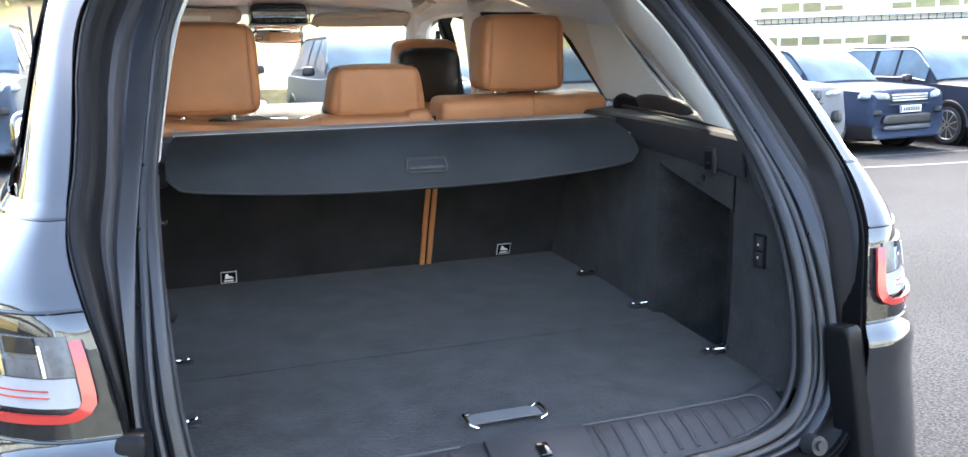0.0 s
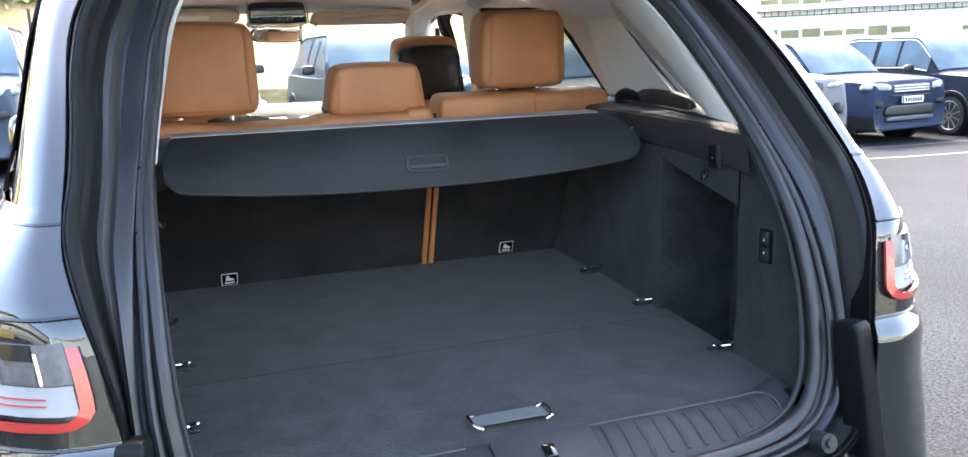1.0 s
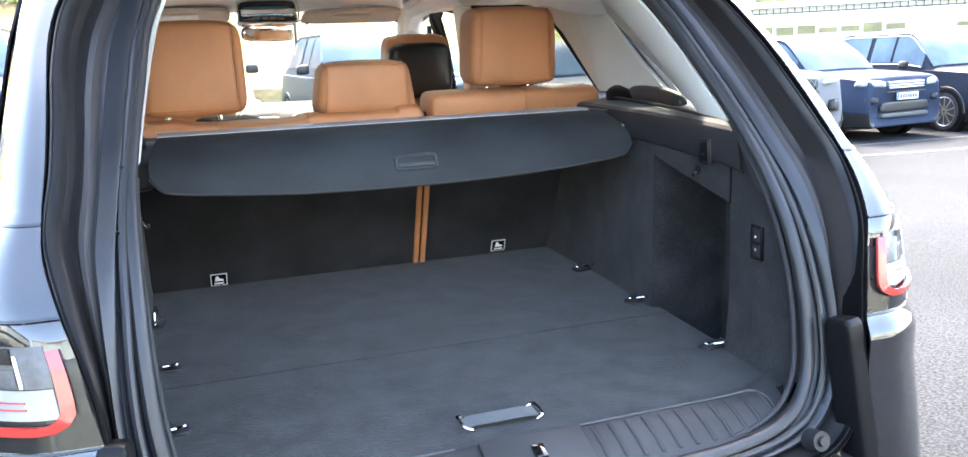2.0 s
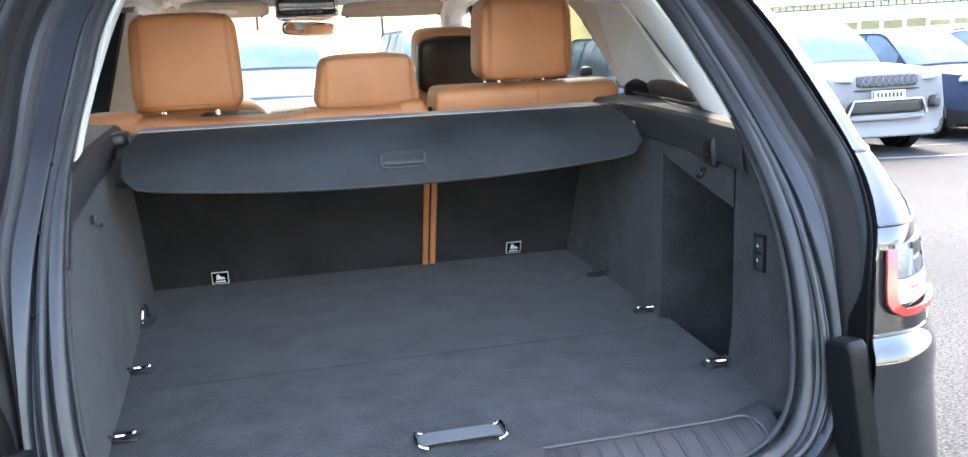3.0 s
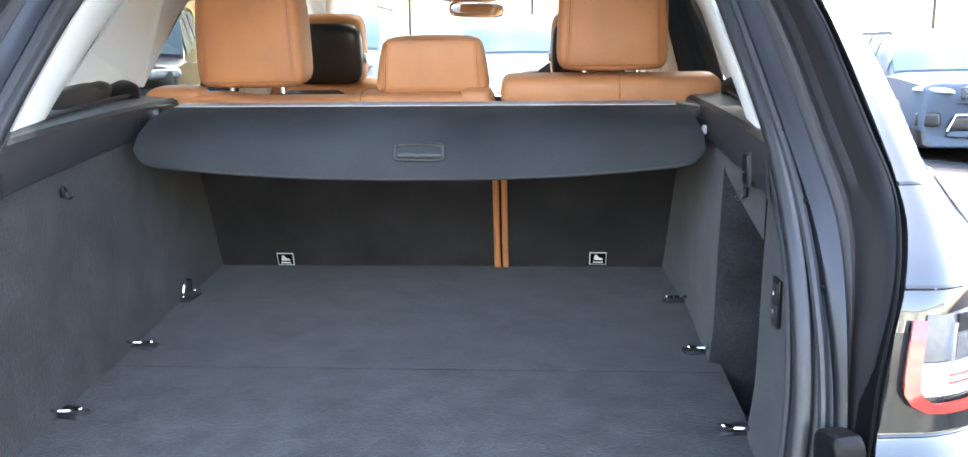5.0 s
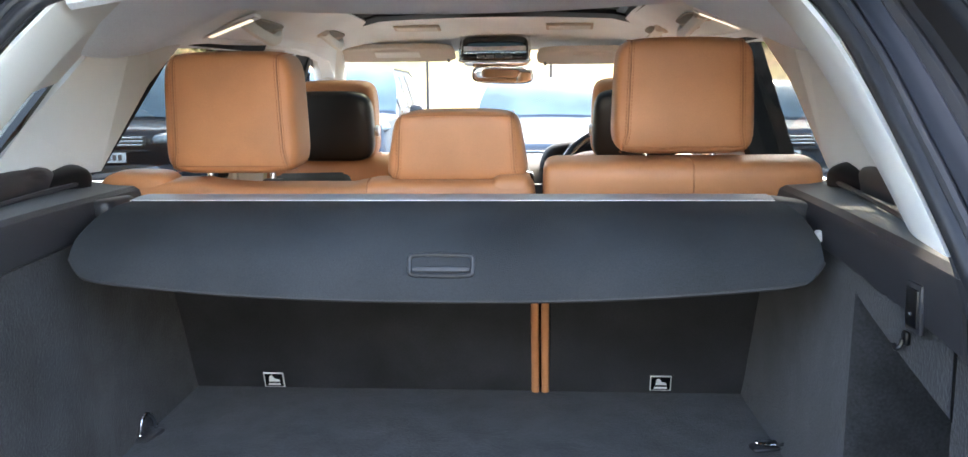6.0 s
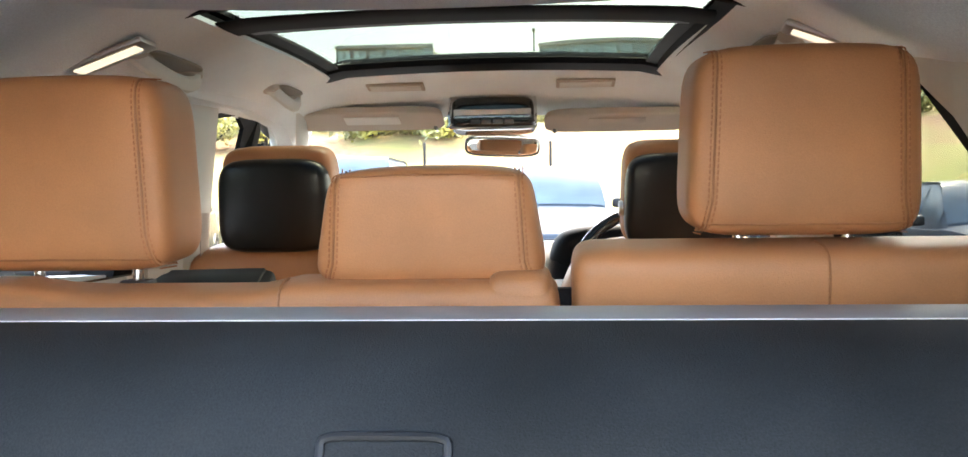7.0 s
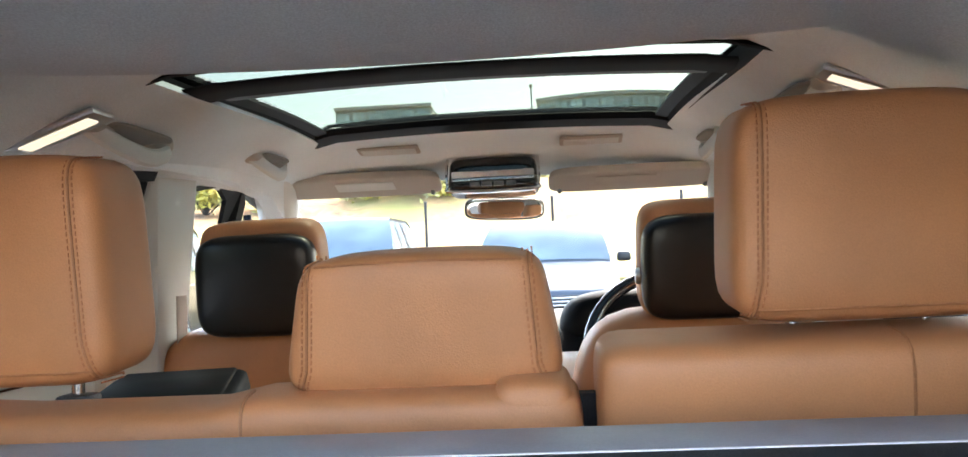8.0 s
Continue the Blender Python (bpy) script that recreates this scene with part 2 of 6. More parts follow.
# right halves of the lines round the tailgate opening, from the middle of the sill to the middle of the roof
SEAL = smooth_line([(0, -0.030, 0.692), (0.22, -0.029, 0.693), (0.39, -0.026, 0.701), (0.49, -0.014, 0.727), (0.542, 0.004, 0.785), (0.560, 0.026, 0.87), (0.566, 0.054, 0.96),
                    (0.567, 0.095, 1.050), (0.566, 0.150, 1.130), (0.561, 0.215, 1.208), (0.549, 0.272, 1.275), (0.535, 0.328, 1.339), (0.507, 0.435, 1.455),
                    (0.455, 0.50, 1.517), (0.25, 0.552, 1.566), (0, 0.565, 1.577)])
FLANGE = smooth_line([(0, -0.056, 0.674), (0.23, -0.055, 0.675), (0.41, -0.051, 0.681), (0.525, -0.038, 0.708), (0.583, -0.020, 0.772), (0.602, 0.004, 0.865), (0.604, 0.034, 0.955),
                      (0.598, 0.070, 1.040), (0.592, 0.112, 1.110), (0.580, 0.172, 1.185), (0.566, 0.228, 1.255), (0.552, 0.290, 1.325), (0.524, 0.398, 1.445),
                      (0.475, 0.475, 1.530), (0.28, 0.540, 1.585), (0, 0.555, 1.600)])
OUTER = smooth_line([(0, -0.085, 0.655), (0.25, -0.084, 0.655), (0.42, -0.080, 0.660), (0.54, -0.075, 0.675), (0.60, -0.065, 0.74), (0.618, -0.052, 0.86), (0.632, -0.036, 0.96),
                     (0.660, 0.0, 1.065), (0.678, 0.069, 1.156), (0.661, 0.127, 1.235), (0.646, 0.188, 1.308), (0.633, 0.25, 1.375), (0.600, 0.35, 1.475),
                     (0.555, 0.43, 1.560), (0.33, 0.515, 1.632), (0, 0.54, 1.655)])


def both(line):
    return [Vector((-p.x, p.y, p.z)) for p in line[::-1]] + line[1:]


def between(a, b, t, push=(0, 0, 0)):
    return [p.lerp(q, t) + Vector(push) for p, q in zip(a, b)]


def strip(name, rows, material, label="", thick=0.004):
    bm = B()
    sheet(bm, [both(r) for r in rows], thick)
    return part(name, bm, material, car, label)


# outwards in: a narrow painted rim, a deep black channel, a satin flange band, the groove under the seal
strip("jamb_gap", [OUTER, between(FLANGE, OUTER, 0.992, (0, 0.004, 0)), between(FLANGE, OUTER, 0.985, (0, 0.024, 0)), between(FLANGE, OUTER, 0.962, (0, 0.024, 0)), between(FLANGE, OUTER, 0.955, (0, 0.004, 0))], FRAME_BLACK, "dark gap beside the body panel")
strip("jamb_rim", [between(FLANGE, OUTER, 0.96, (0, 0.004, 0)), between(FLANGE, OUTER, 0.94, (0, 0.002, 0)), between(FLANGE, OUTER, 0.82, (0, 0.010, 0)), between(FLANGE, OUTER, 0.805, (0, 0.020, 0))], SATIN, "dark rim of the boot opening")
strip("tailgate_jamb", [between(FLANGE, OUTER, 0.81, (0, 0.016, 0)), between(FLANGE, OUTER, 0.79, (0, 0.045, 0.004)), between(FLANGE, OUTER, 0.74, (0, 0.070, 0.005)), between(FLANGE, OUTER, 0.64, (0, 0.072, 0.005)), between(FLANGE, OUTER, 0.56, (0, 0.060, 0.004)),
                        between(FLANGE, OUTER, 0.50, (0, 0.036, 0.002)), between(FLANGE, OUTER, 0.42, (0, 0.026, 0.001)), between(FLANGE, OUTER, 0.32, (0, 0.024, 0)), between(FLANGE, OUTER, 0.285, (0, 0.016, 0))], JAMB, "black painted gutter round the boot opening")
strip("flange_band", [between(FLANGE, OUTER, 0.30, (0, 0.030, 0)), between(FLANGE, OUTER, 0.285, (0, 0.015, 0)), between(FLANGE, OUTER, 0.26, (0, 0.011, 0)), between(FLANGE, OUTER, 0.14, (0, 0.005, 0)), between(FLANGE, OUTER, 0.02, (0, 0.000, 0)),
                      between(SEAL, FLANGE, 0.95, (0, 0.000, 0)), between(SEAL, FLANGE, 0.86, (0, 0.010, 0)), between(SEAL, FLANGE, 0.10, (0, 0.012, 0))], SATIN, "satin dark flange beside the seal")

# the seal: a fat rubber bulb with a thinner lip on either side
bm = B()
tube(bm, both(SEAL), (0.0115, 0.0125), 10)
part("tailgate_seal", bm, RUBBER, car, "black rubber tailgate seal")
bm = B()
tube(bm, [p + Vector((0, -0.002, 0)) for p in both(between(SEAL, FLANGE, 0.52))], 0.0065, 8)
part("seal_lip", bm, RUBBER, car)
bm = B()
tube(bm, [p + Vector((0, 0.014, 0)) for p in both(between(SEAL, FLANGE, -0.30))], 0.005, 8)
part("seal_flange", bm, RUBBER_GREY, car)
# small dark clips in the groove beside the seal
for k_ in (42, 50, 57):
    for s in (1, -1):
        p = between(SEAL, FLANGE, 0.80)[k_]
        bm = B()
        cushion(bm, 0.007, 0.004, 0.007, 1, 3, 3, pose(s * p.x, p.y - 0.001, p.z))
        part("clip", bm, FRAME_BLACK, car)

# body skin: plan lines at several heights, from the jamb's edge round the corner and forward
FLANK = [  # z, then x, y of the points
    (0.30, [(0.60, -0.06), (0.68, -0.065), (0.75, -0.02), (0.80, 0.12), (0.85, 0.40), (0.92, 0.9), (0.93, 2.0), (0.92, 3.4), (0.70, 4.0)]),
    (0.52, [(0.60, -0.09), (0.69, -0.09), (0.765, -0.04), (0.82, 0.10), (0.885, 0.40), (0.95, 0.9), (0.96, 2.0), (0.95, 3.4), (0.72, 4.05)]),
    (0.66, [(0.60, -0.080), (0.69, -0.080), (0.768, -0.03), (0.825, 0.11), (0.892, 0.41), (0.955, 0.9), (0.965, 2.0), (0.95, 3.4), (0.72, 4.0)]),
    (0.80, [(0.612, -0.066), (0.695, -0.058), (0.774, -0.005), (0.836, 0.13), (0.905, 0.42), (0.95, 0.9), (0.96, 2.0), (0.94, 3.35), (0.70, 3.9)]),
    (0.862, [(0.616, -0.064), (0.698, -0.056), (0.777, -0.002), (0.847, 0.128), (0.910, 0.425), (0.948, 0.9), (0.957, 2.0), (0.935, 3.33), (0.69, 3.87)]),
    (0.90, [(0.623, -0.046), (0.70, -0.035), (0.775, 0.02), (0.85, 0.14), (0.91, 0.44), (0.935, 0.9), (0.945, 2.0), (0.92, 3.3), (0.68, 3.8)]),
]
SHOULDER = [
    (1.00, [(0.642, -0.022), (0.71, -0.010), (0.785, 0.06), (0.84, 0.17), (0.89, 0.46), (0.915, 0.9), (0.925, 2.0), (0.89, 3.2), (0.64, 3.7)]),
    (1.065, [(0.660, 0.0), (0.72, 0.010), (0.79, 0.085), (0.835, 0.19), (0.87, 0.47), (0.89, 0.9), (0.90, 2.0), (0.86, 3.1), (0.60, 3.5)]),
    (1.13, [(0.675, 0.048), (0.72, 0.060), (0.765, 0.13), (0.80, 0.24), (0.825, 0.50), (0.84, 0.9), (0.85, 2.0), (0.80, 2.9), (0.55, 3.2)]),
    (1.19, [(0.671, 0.095), (0.70, 0.105), (0.735, 0.17), (0.76, 0.27), (0.785, 0.52), (0.80, 0.9), (0.81, 2.0), (0.76, 2.8), (0.50, 3.1)]),
]
SKIN = FLANK + SHOULDER
UPPER = [
    (1.19, [(0.671, 0.095), (0.70, 0.105), (0.735, 0.17), (0.755, 0.30)]),
    (1.26, [(0.656, 0.147), (0.685, 0.157), (0.715, 0.21), (0.735, 0.34)]),
    (1.34, [(0.640, 0.215), (0.665, 0.225), (0.693, 0.28), (0.71, 0.40)]),
    (1.42, [(0.622, 0.296), (0.645, 0.306), (0.668, 0.36), (0.685, 0.46)]),
    (1.50, [(0.588, 0.373), (0.615, 0.385), (0.640, 0.43), (0.655, 0.53)]),
    (1.56, [(0.555, 0.425), (0.58, 0.44), (0.605, 0.49), (0.62, 0.60)]),
]


def skin_rows(table, s, k=5):
    return [[(s * p.x, p.y, p.z) for p in smooth_line([(x, y, z) for x, y in pts], k)] for z, pts in table]


def dense(rows, k=4):
    """More rows between the given ones."""
    cols = [smooth_line(c, k) for c in zip(*rows)]
    return [list(r) for r in zip(*cols)]


for s in (1, -1):
    rows = dense(skin_rows(SKIN, s))
    bm = B()
    sheet(bm, rows if s < 0 else [r[::-1] for r in rows], 0.003)
    part("rear_wing", bm, PAINT, car, "glossy black bodywork of the rear wing")
    rows = dense(skin_rows(UPPER, s))
    bm = B()
    sheet(bm, rows if s < 0 else [r[::-1] for r in rows], 0.003)
    part("rear_pillar_skin", bm, PAINT, car, "glossy black outer rear pillar")

    # lamp: a proud shell on the wing, with a red light guide and clear cells
    def wing(u, v, off=0.0):
        """A point of the lamp's skin: u from the jamb's edge (0) outwards (1), v from its foot (0) to its head (1)."""
        z = 0.903 + 0.155 * v
        for (z0, a), (z1, b) in zip(SKIN, SKIN[1:]):
            if z0 <= z <= z1:
                t = (z - z0) / (z1 - z0)
                la = smooth_line([(x, y, z0) for x, y in a[:6]], 8)
                lb = smooth_line([(x, y, z1) for x, y in b[:6]], 8)
                f_ = u * 30
                i = min(int(f_), len(la) - 2)
                p = la[i].lerp(la[i + 1], f_ - i).lerp(lb[i].lerp(lb[i + 1], f_ - i), t)
                q = la[i + 1].lerp(lb[i + 1], t) - la[i].lerp(lb[i], t)
                nrm = Vector((q.y, -q.x, 0)).normalized()
                p = p + nrm * off
                return Vector((s * p.x, p.y, p.z))
        return Vector((s * 0.7, 0, z))

    def patch(u0, u1, v0, v1, off, nu=10, nv=6):
        rws = [[wing(u0 + (u1 - u0) * i / nu, v0 + (v1 - v0) * j / nv, off) for i in range(nu + 1)] for j in range(nv + 1)]
        b = B()
        sheet(b, rws if s > 0 else [r[::-1] for r in rws], 0.006)
        return b

    lamp = part("tail_light", patch(0.0, 0.98, 0.0, 1.0, 0.004, 24, 8), SMOKE, car, "smoked tail light housing")
    # the red guide: a bar along the foot that turns up beside the opening
    rws = []
    for k in range(21):
        t = k / 20
        if t < 0.62:
            uu = 0.66 - t / 0.62 * (0.66 - 0.21)
            rws.append([wing(uu, 0.15, 0.008), wing(uu, 0.22, 0.010)])
        elif t < 0.78:
            a_ = (t - 0.62) / 0.16 * math.pi / 2
            rws.append([wing(0.21 - 0.150 * math.sin(a_), 0.34 - 0.19 * math.cos(a_), 0.008), wing(0.21 - 0.085 * math.sin(a_), 0.36 - 0.14 * math.cos(a_), 0.010)])
        else:
            vv = 0.36 + (t - 0.78) / 0.22 * 0.44
            rws.append([wing(0.06, vv, 0.008), wing(0.125, vv, 0.010)])
    bm = B()
    sheet(bm, rws if s < 0 else [r[::-1] for r in rws], 0.006)
    bmesh.ops.recalc_face_normals(bm, faces=bm.faces)
    part("red_guide", bm, RED_LENS, lamp, "red light guide")
    part("reflector", patch(0.135, 0.95, 0.26, 0.50, 0.008), REFLECTOR, lamp, "pale chrome reflector")
    for i in range(2):
        part("reflector_rib", patch(0.26, 0.95, 0.345 + 0.055 * i, 0.357 + 0.055 * i, 0.010), RED_LENS, lamp)
    part("inner_lens", patch(0.13, 0.95, 0.51, 0.84, 0.008), CLEAR_LENS, lamp, "clear inner lens")
    for i in range(4):
        for j in range(2):
            part("light_cell", patch(0.27 + 0.17 * i, 0.40 + 0.17 * i, 0.54 + 0.17 * j, 0.67 + 0.17 * j, 0.011, 4, 3), CLEAR_LENS if j == 0 else SMOKE, lamp)
        part("cell_edge", patch(0.245 + 0.17 * i, 0.262 + 0.17 * i, 0.52, 0.78, 0.012, 2, 3), CHROME, lamp)
    # gap under and above the lamp
    for v in (-0.01, 1.01):
        bm = B()
        tube(bm, [wing(i / 24, min(max(v, 0.0), 1.0), 0.003) + Vector((0, 0, 0.004 if v > 1 else -0.004)) for i in range(24)], 0.003, 6)
        part("shut_line", bm, GLOSS_BLACK, car)

    bm = B()
    tube(bm, [(s * (p.x + 0.0015), p.y - 0.0015, p.z) for p in smooth_line([(0.33 * a_[0] + 0.67 * b_[0], 0.33 * a_[1] + 0.67 * b_[1], 1.17) for a_, b_ in zip(SKIN[-2][1][:6], SKIN[-1][1][:6])], 6)], 0.0042, 6)
    part("shut_line", bm, GLOSS_BLACK, car)
    bm = B()
    sheet(bm, [[(s * (x + 0.006), y - 0.035, z), (s * (x + 0.008), y + 0.03, z), (s * (x + 0.004), y + 0.10, z)][::s] for x, y, z in ((0.755, 0.30, 1.20), (0.735, 0.34, 1.26), (0.71, 0.40, 1.34), (0.685, 0.46, 1.42), (0.655, 0.53, 1.50))], 0.004)
    part("side_glass_trim", bm, GLOSS_BLACK, car, "gloss black window trim")

    # bumper corner block beside the opening
    bm = B()
    cushion(bm, 0.044, 0.055, 0.28, 0.95, 9, 8, pose(0.596 if s > 0 else -0.622, -0.050, 0.760, -8, s * -3, s * 12))
    part("bumper_block", bm, BLOCK, car, "black plastic bumper end beside the opening")
    bm = B()
    rod(bm, (s * 0.512, -0.045, 0.694), (s * 0.512, -0.074, 0.701), 0.019, 0.017, 20)
    rod(bm, (s * 0.512, -0.074, 0.701), (s * 0.512, -0.080, 0.7025), 0.009, 0.008, 16)
    part("rubber_stop", bm, RUBBER, car, "round black rubber buffer")

# bumper under the sill
bm = B()
rows = []
for y, z in ((-0.08, 0.657), (-0.14, 0.652), (-0.175, 0.62), (-0.185, 0.52), (-0.17, 0.35), (-0.05, 0.30)):
    rows.append([(x, y + 0.06 * (abs(x) / 0.62) ** 3, z) for x in np.linspace(-0.62, 0.62, 17)])
sheet(bm, rows, 0.004)
part("rear_bumper", bm, PLASTIC, car, "black plastic bumper top")

# sill trim with ribs
SILL_BEAD = mat("sill_bead", (0.055, 0.055, 0.058), 0.55, grain=0.1)
SILL = [(0.084, 0.740), (0.077, 0.7475), (0.066, 0.7480), (0.045, 0.7425), (0.018, 0.7285), (-0.006, 0.7105), (-0.018, 0.700)]


def sill_at(x, k):
    i = min(int(k), len(SILL) - 2)
    t = k - i
    y, z = (SILL[i][j] * (1 - t) + SILL[i + 1][j] * t for j in (0, 1))
    e = max(0.0, abs(x) - 0.40) / 0.11
    return (x, y + 0.018 * e * e, z + 0.012 * e * e)


bm = B()
sheet(bm, [[sill_at(x, k) for x in np.linspace(-0.52, 0.52, 41)] for k in np.linspace(0, 6, 19)][::-1], 0.010)
bmesh.ops.recalc_face_normals(bm, faces=bm.faces)
sill = part("sill_trim", bm, RUBBER_GREY, car, "ribbed dark plastic loading sill")
x = 0.135
while x < 0.47:
    for s in (1, -1):
        bm = B()
        tube(bm, [Vector(sill_at(s * x * (1 + 0.006 * k), k)) + Vector((0, -0.001, 0.001)) for k in (2.35, 3.0, 3.5, 4.0, 4.6, 5.1)], (0.0042, 0.0017), 6)
        part("rib", bm, RUBBER_GREY, sill)
    x += 0.0335
for s in (1, -1):
    bm = B()
    tube(bm, smooth_line([Vector(sill_at(s * 0.115, 1.9)) + Vector((0, 0, 0.002)), Vector(sill_at(s * 0.28, 1.9)) + Vector((0, 0, 0.002)), Vector(sill_at(s * 0.42, 1.9)) + Vector((0, 0, 0.002)),
                          Vector(sill_at(s * 0.470, 2.4)) + Vector((0, 0, 0.002)), Vector(sill_at(s * 0.488, 3.6)) + Vector((0, -0.002, 0.002)), Vector(sill_at(s * 0.484, 4.9)) + Vector((0, -0.002, 0.002))], 5), 0.0020, 6)
    part("sill_bead", bm, SILL_BEAD, sill)
bm = B()
box(bm, (0.02, 0.030, 0.737), (0.19, 0.075, 0.010), 0.004, pose(0, 0, 0, 26))
part("latch_cover", bm, RUBBER_GREY, sill)
bm = B()
box(bm, (0.02, 0.022, 0.739), (0.022, 0.028, 0.012), 0.003, pose(0, 0, 0, 26))
part("latch", bm, GLOSS_BLACK, sill)

# boot side walls: soft carpet skins; the right one sinks into a storage recess behind a proud rear panel
def wall_x(s, y, z):
    x = 0.566 + 0.02 * (z - 0.95) - 0.012 * ease(0.75, 1.1, y) + 0.006 * noise.noise((y * 3, z * 3, 4 + s)) - 0.006 * ease(0.86, 0.76, z)
    if s > 0 and y > 0.2585:
        zt = 1.060 + (y - 0.26) * 0.26
        x += 0.17 * (1 - ease(0.505, 0.545, y)) * (1 - ease(zt - 0.002, zt + 0.002, z))
    return s * x


ys = [0.035, 0.05, 0.07, 0.10, 0.14, 0.18, 0.22, 0.245, 0.2575, 0.2595, 0.27] + list(np.linspace(0.30, 0.48, 10)) + list(np.linspace(0.50, 0.555, 12)) + [0.58, 0.60, 0.62] + list(np.linspace(0.66, 1.14, 14))
for s in (1, -1):
    rows = []
    for y in ys:
        z1 = np.interp(y, [0.035, 0.05, 0.10, 0.15, 0.215, 0.26, 0.40, 0.75, 1.02, 1.14], [0.88, 0.945, 1.052, 1.126, 1.198, 1.19, 1.19, 1.205, 1.225, 1.23])
        z0 = floor_z(y) - (0.09 if s > 0 and 0.255 < y < 0.60 else 0.03) if y > 0.06 else 0.76
        cut = 1.060 + (y - 0.26) * 0.26
        if s > 0 and 0.2 < y < 0.62:
            zz = list(np.linspace(z0, cut - 0.003, 30)) + list(np.linspace(cut + 0.003, z1, 8))
        else:
            zz = np.linspace(z0, z1, 38)
        rows.append([(wall_x(s, y, z), y, z) for z in zz])
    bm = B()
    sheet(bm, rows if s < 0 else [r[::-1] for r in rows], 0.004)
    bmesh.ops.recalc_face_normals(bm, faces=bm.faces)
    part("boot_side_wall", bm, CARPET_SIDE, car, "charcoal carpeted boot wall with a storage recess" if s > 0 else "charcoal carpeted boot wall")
    # recess faces get a blacker felt, the hollow's shade put into its colour
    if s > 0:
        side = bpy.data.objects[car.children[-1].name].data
        side.materials.append(FELT_SHADE)
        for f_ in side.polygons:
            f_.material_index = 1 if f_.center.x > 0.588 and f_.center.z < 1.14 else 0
    # thin hard edge where the wall meets the seal
    bm = B()
    tube(bm, [(s * (abs(wall_x(s, y, z)) + 0.004), y, z) for y, z in ((0.10, 0.725), (0.05, 0.77), (0.036, 0.85), (0.052, 0.93), (0.085, 1.015), (0.135, 1.095))], 0.005, 6)
    part("wall_edge", bm, PLASTIC, car)
bm = B()
box(bm, (0.5690, 0.262, 1.095), (0.008, 0.005, 0.075), 0.002)
part("panel_gap", bm, FRAME_BLACK, car)

xo_ = lambda y: 0.568 + min(max((y - 0.25) / 0.35, 0), 1) * 0.132
for s in (1, -1):
    # hard trim band above the carpet and the ledge under the side glass
    rows = []
    for y, zt in ((0.222, 1.204), (0.232, 1.208), (0.26, 1.211), (0.40, 1.220), (0.60, 1.230), (0.80, 1.237), (0.905, 1.240)):
        k = (y - 0.13) / 0.9
        rows.append([(s * (0.568 - 0.004 * k), y, zt - 0.085 + 0.03 * k), (s * 0.556, y, zt - 0.078 + 0.03 * k), (s * 0.552, y, zt - 0.02), (s * 0.556, y, zt - 0.006), (s * 0.566, y, zt),
                     (s * (0.566 + 0.3 * (xo_(y) - 0.566)), y, zt + 0.002), (s * (0.566 + 0.7 * (xo_(y) - 0.566)), y, zt + 0.010), (s * xo_(y), y, zt + 0.02)])
    bm = B()
    sheet(bm, [r[:5] for r in rows] if s > 0 else [r[:5][::-1] for r in rows], 0.004)
    part("side_trim_band", bm, PLASTIC, car, "black plastic trim along the boot side")
    bm = B()
    sheet(bm, [r[4:] for r in rows[1:]] if s > 0 else [r[4:][::-1] for r in rows[1:]], 0.004)
    part("side_ledge", bm, PLASTIC_GREY, car, "grey plastic ledge under the side glass")
    # dark moulding on the ledge beside the seat end
    bm = B()
    cushion(bm, 0.055, 0.26, 0.044, 0.65, 2.8, 10, pose(s * 0.655, 0.68, 1.248, 4, s * -14, s * -3), crown=0.010)
    part("ledge_moulding", bm, RUBBER, car, "dark rounded moulding on the ledge")
    bm = B()
    cushion(bm, 0.070, 0.13, 0.050, 0.70, 4.0, 10, pose(s * 0.655, 0.815, 1.245, 10, s * -22, s * 10), crown=0.004)
    part("belt_outlet", bm, BLOCK, car, "dark rounded housing beside the seat end")
    bm = B()
    tube(bm, smooth_line([(s * 0.585, 0.23, 1.212), (s * 0.60, 0.50, 1.234), (s * 0.62, 0.75, 1.246), (s * 0.63, 0.88, 1.252)], 4), 0.004, 6)
    part("ledge_bead", bm, PLASTIC, car)
    # tongue of trim that runs down along the seal to a rounded tip
    rows = []
    for k in range(13):
        t = k / 12
        z = 1.206 - 0.118 * t
        q = next(a_.lerp(b_, (z - a_.z) / (b_.z - a_.z)) for a_, b_ in zip(SEAL[30:], SEAL[31:]) if a_.z <= z <= b_.z)
        w_ = (0.012 + 0.020 * min(1.0, t * 1.5)) * math.sqrt(max(0.0, 1 - max(0.0, (t - 0.80) / 0.20) ** 2)) + 0.002
        rows.append([(s * (q.x - 0.004), q.y + 0.004, z), (s * (q.x - 0.010), q.y + 0.012, z), (s * (q.x - 0.011), q.y + 0.012 + w_ * 0.8, z), (s * (q.x - 0.004), q.y + 0.013 + w_, z)])
    bm = B()
    sheet(bm, rows, 0.003)
    bmesh.ops.recalc_face_normals(bm, faces=bm.faces)
    part("trim_tongue", bm, PLASTIC, car)

# beige pillars: the lining follows the seal, then the broad pillar between quarter glass and door
def inner_x(z):
    return 0.655 - max(0.0, z - 1.24) * 0.22 - max(0.0, z - 1.45) * 0.25


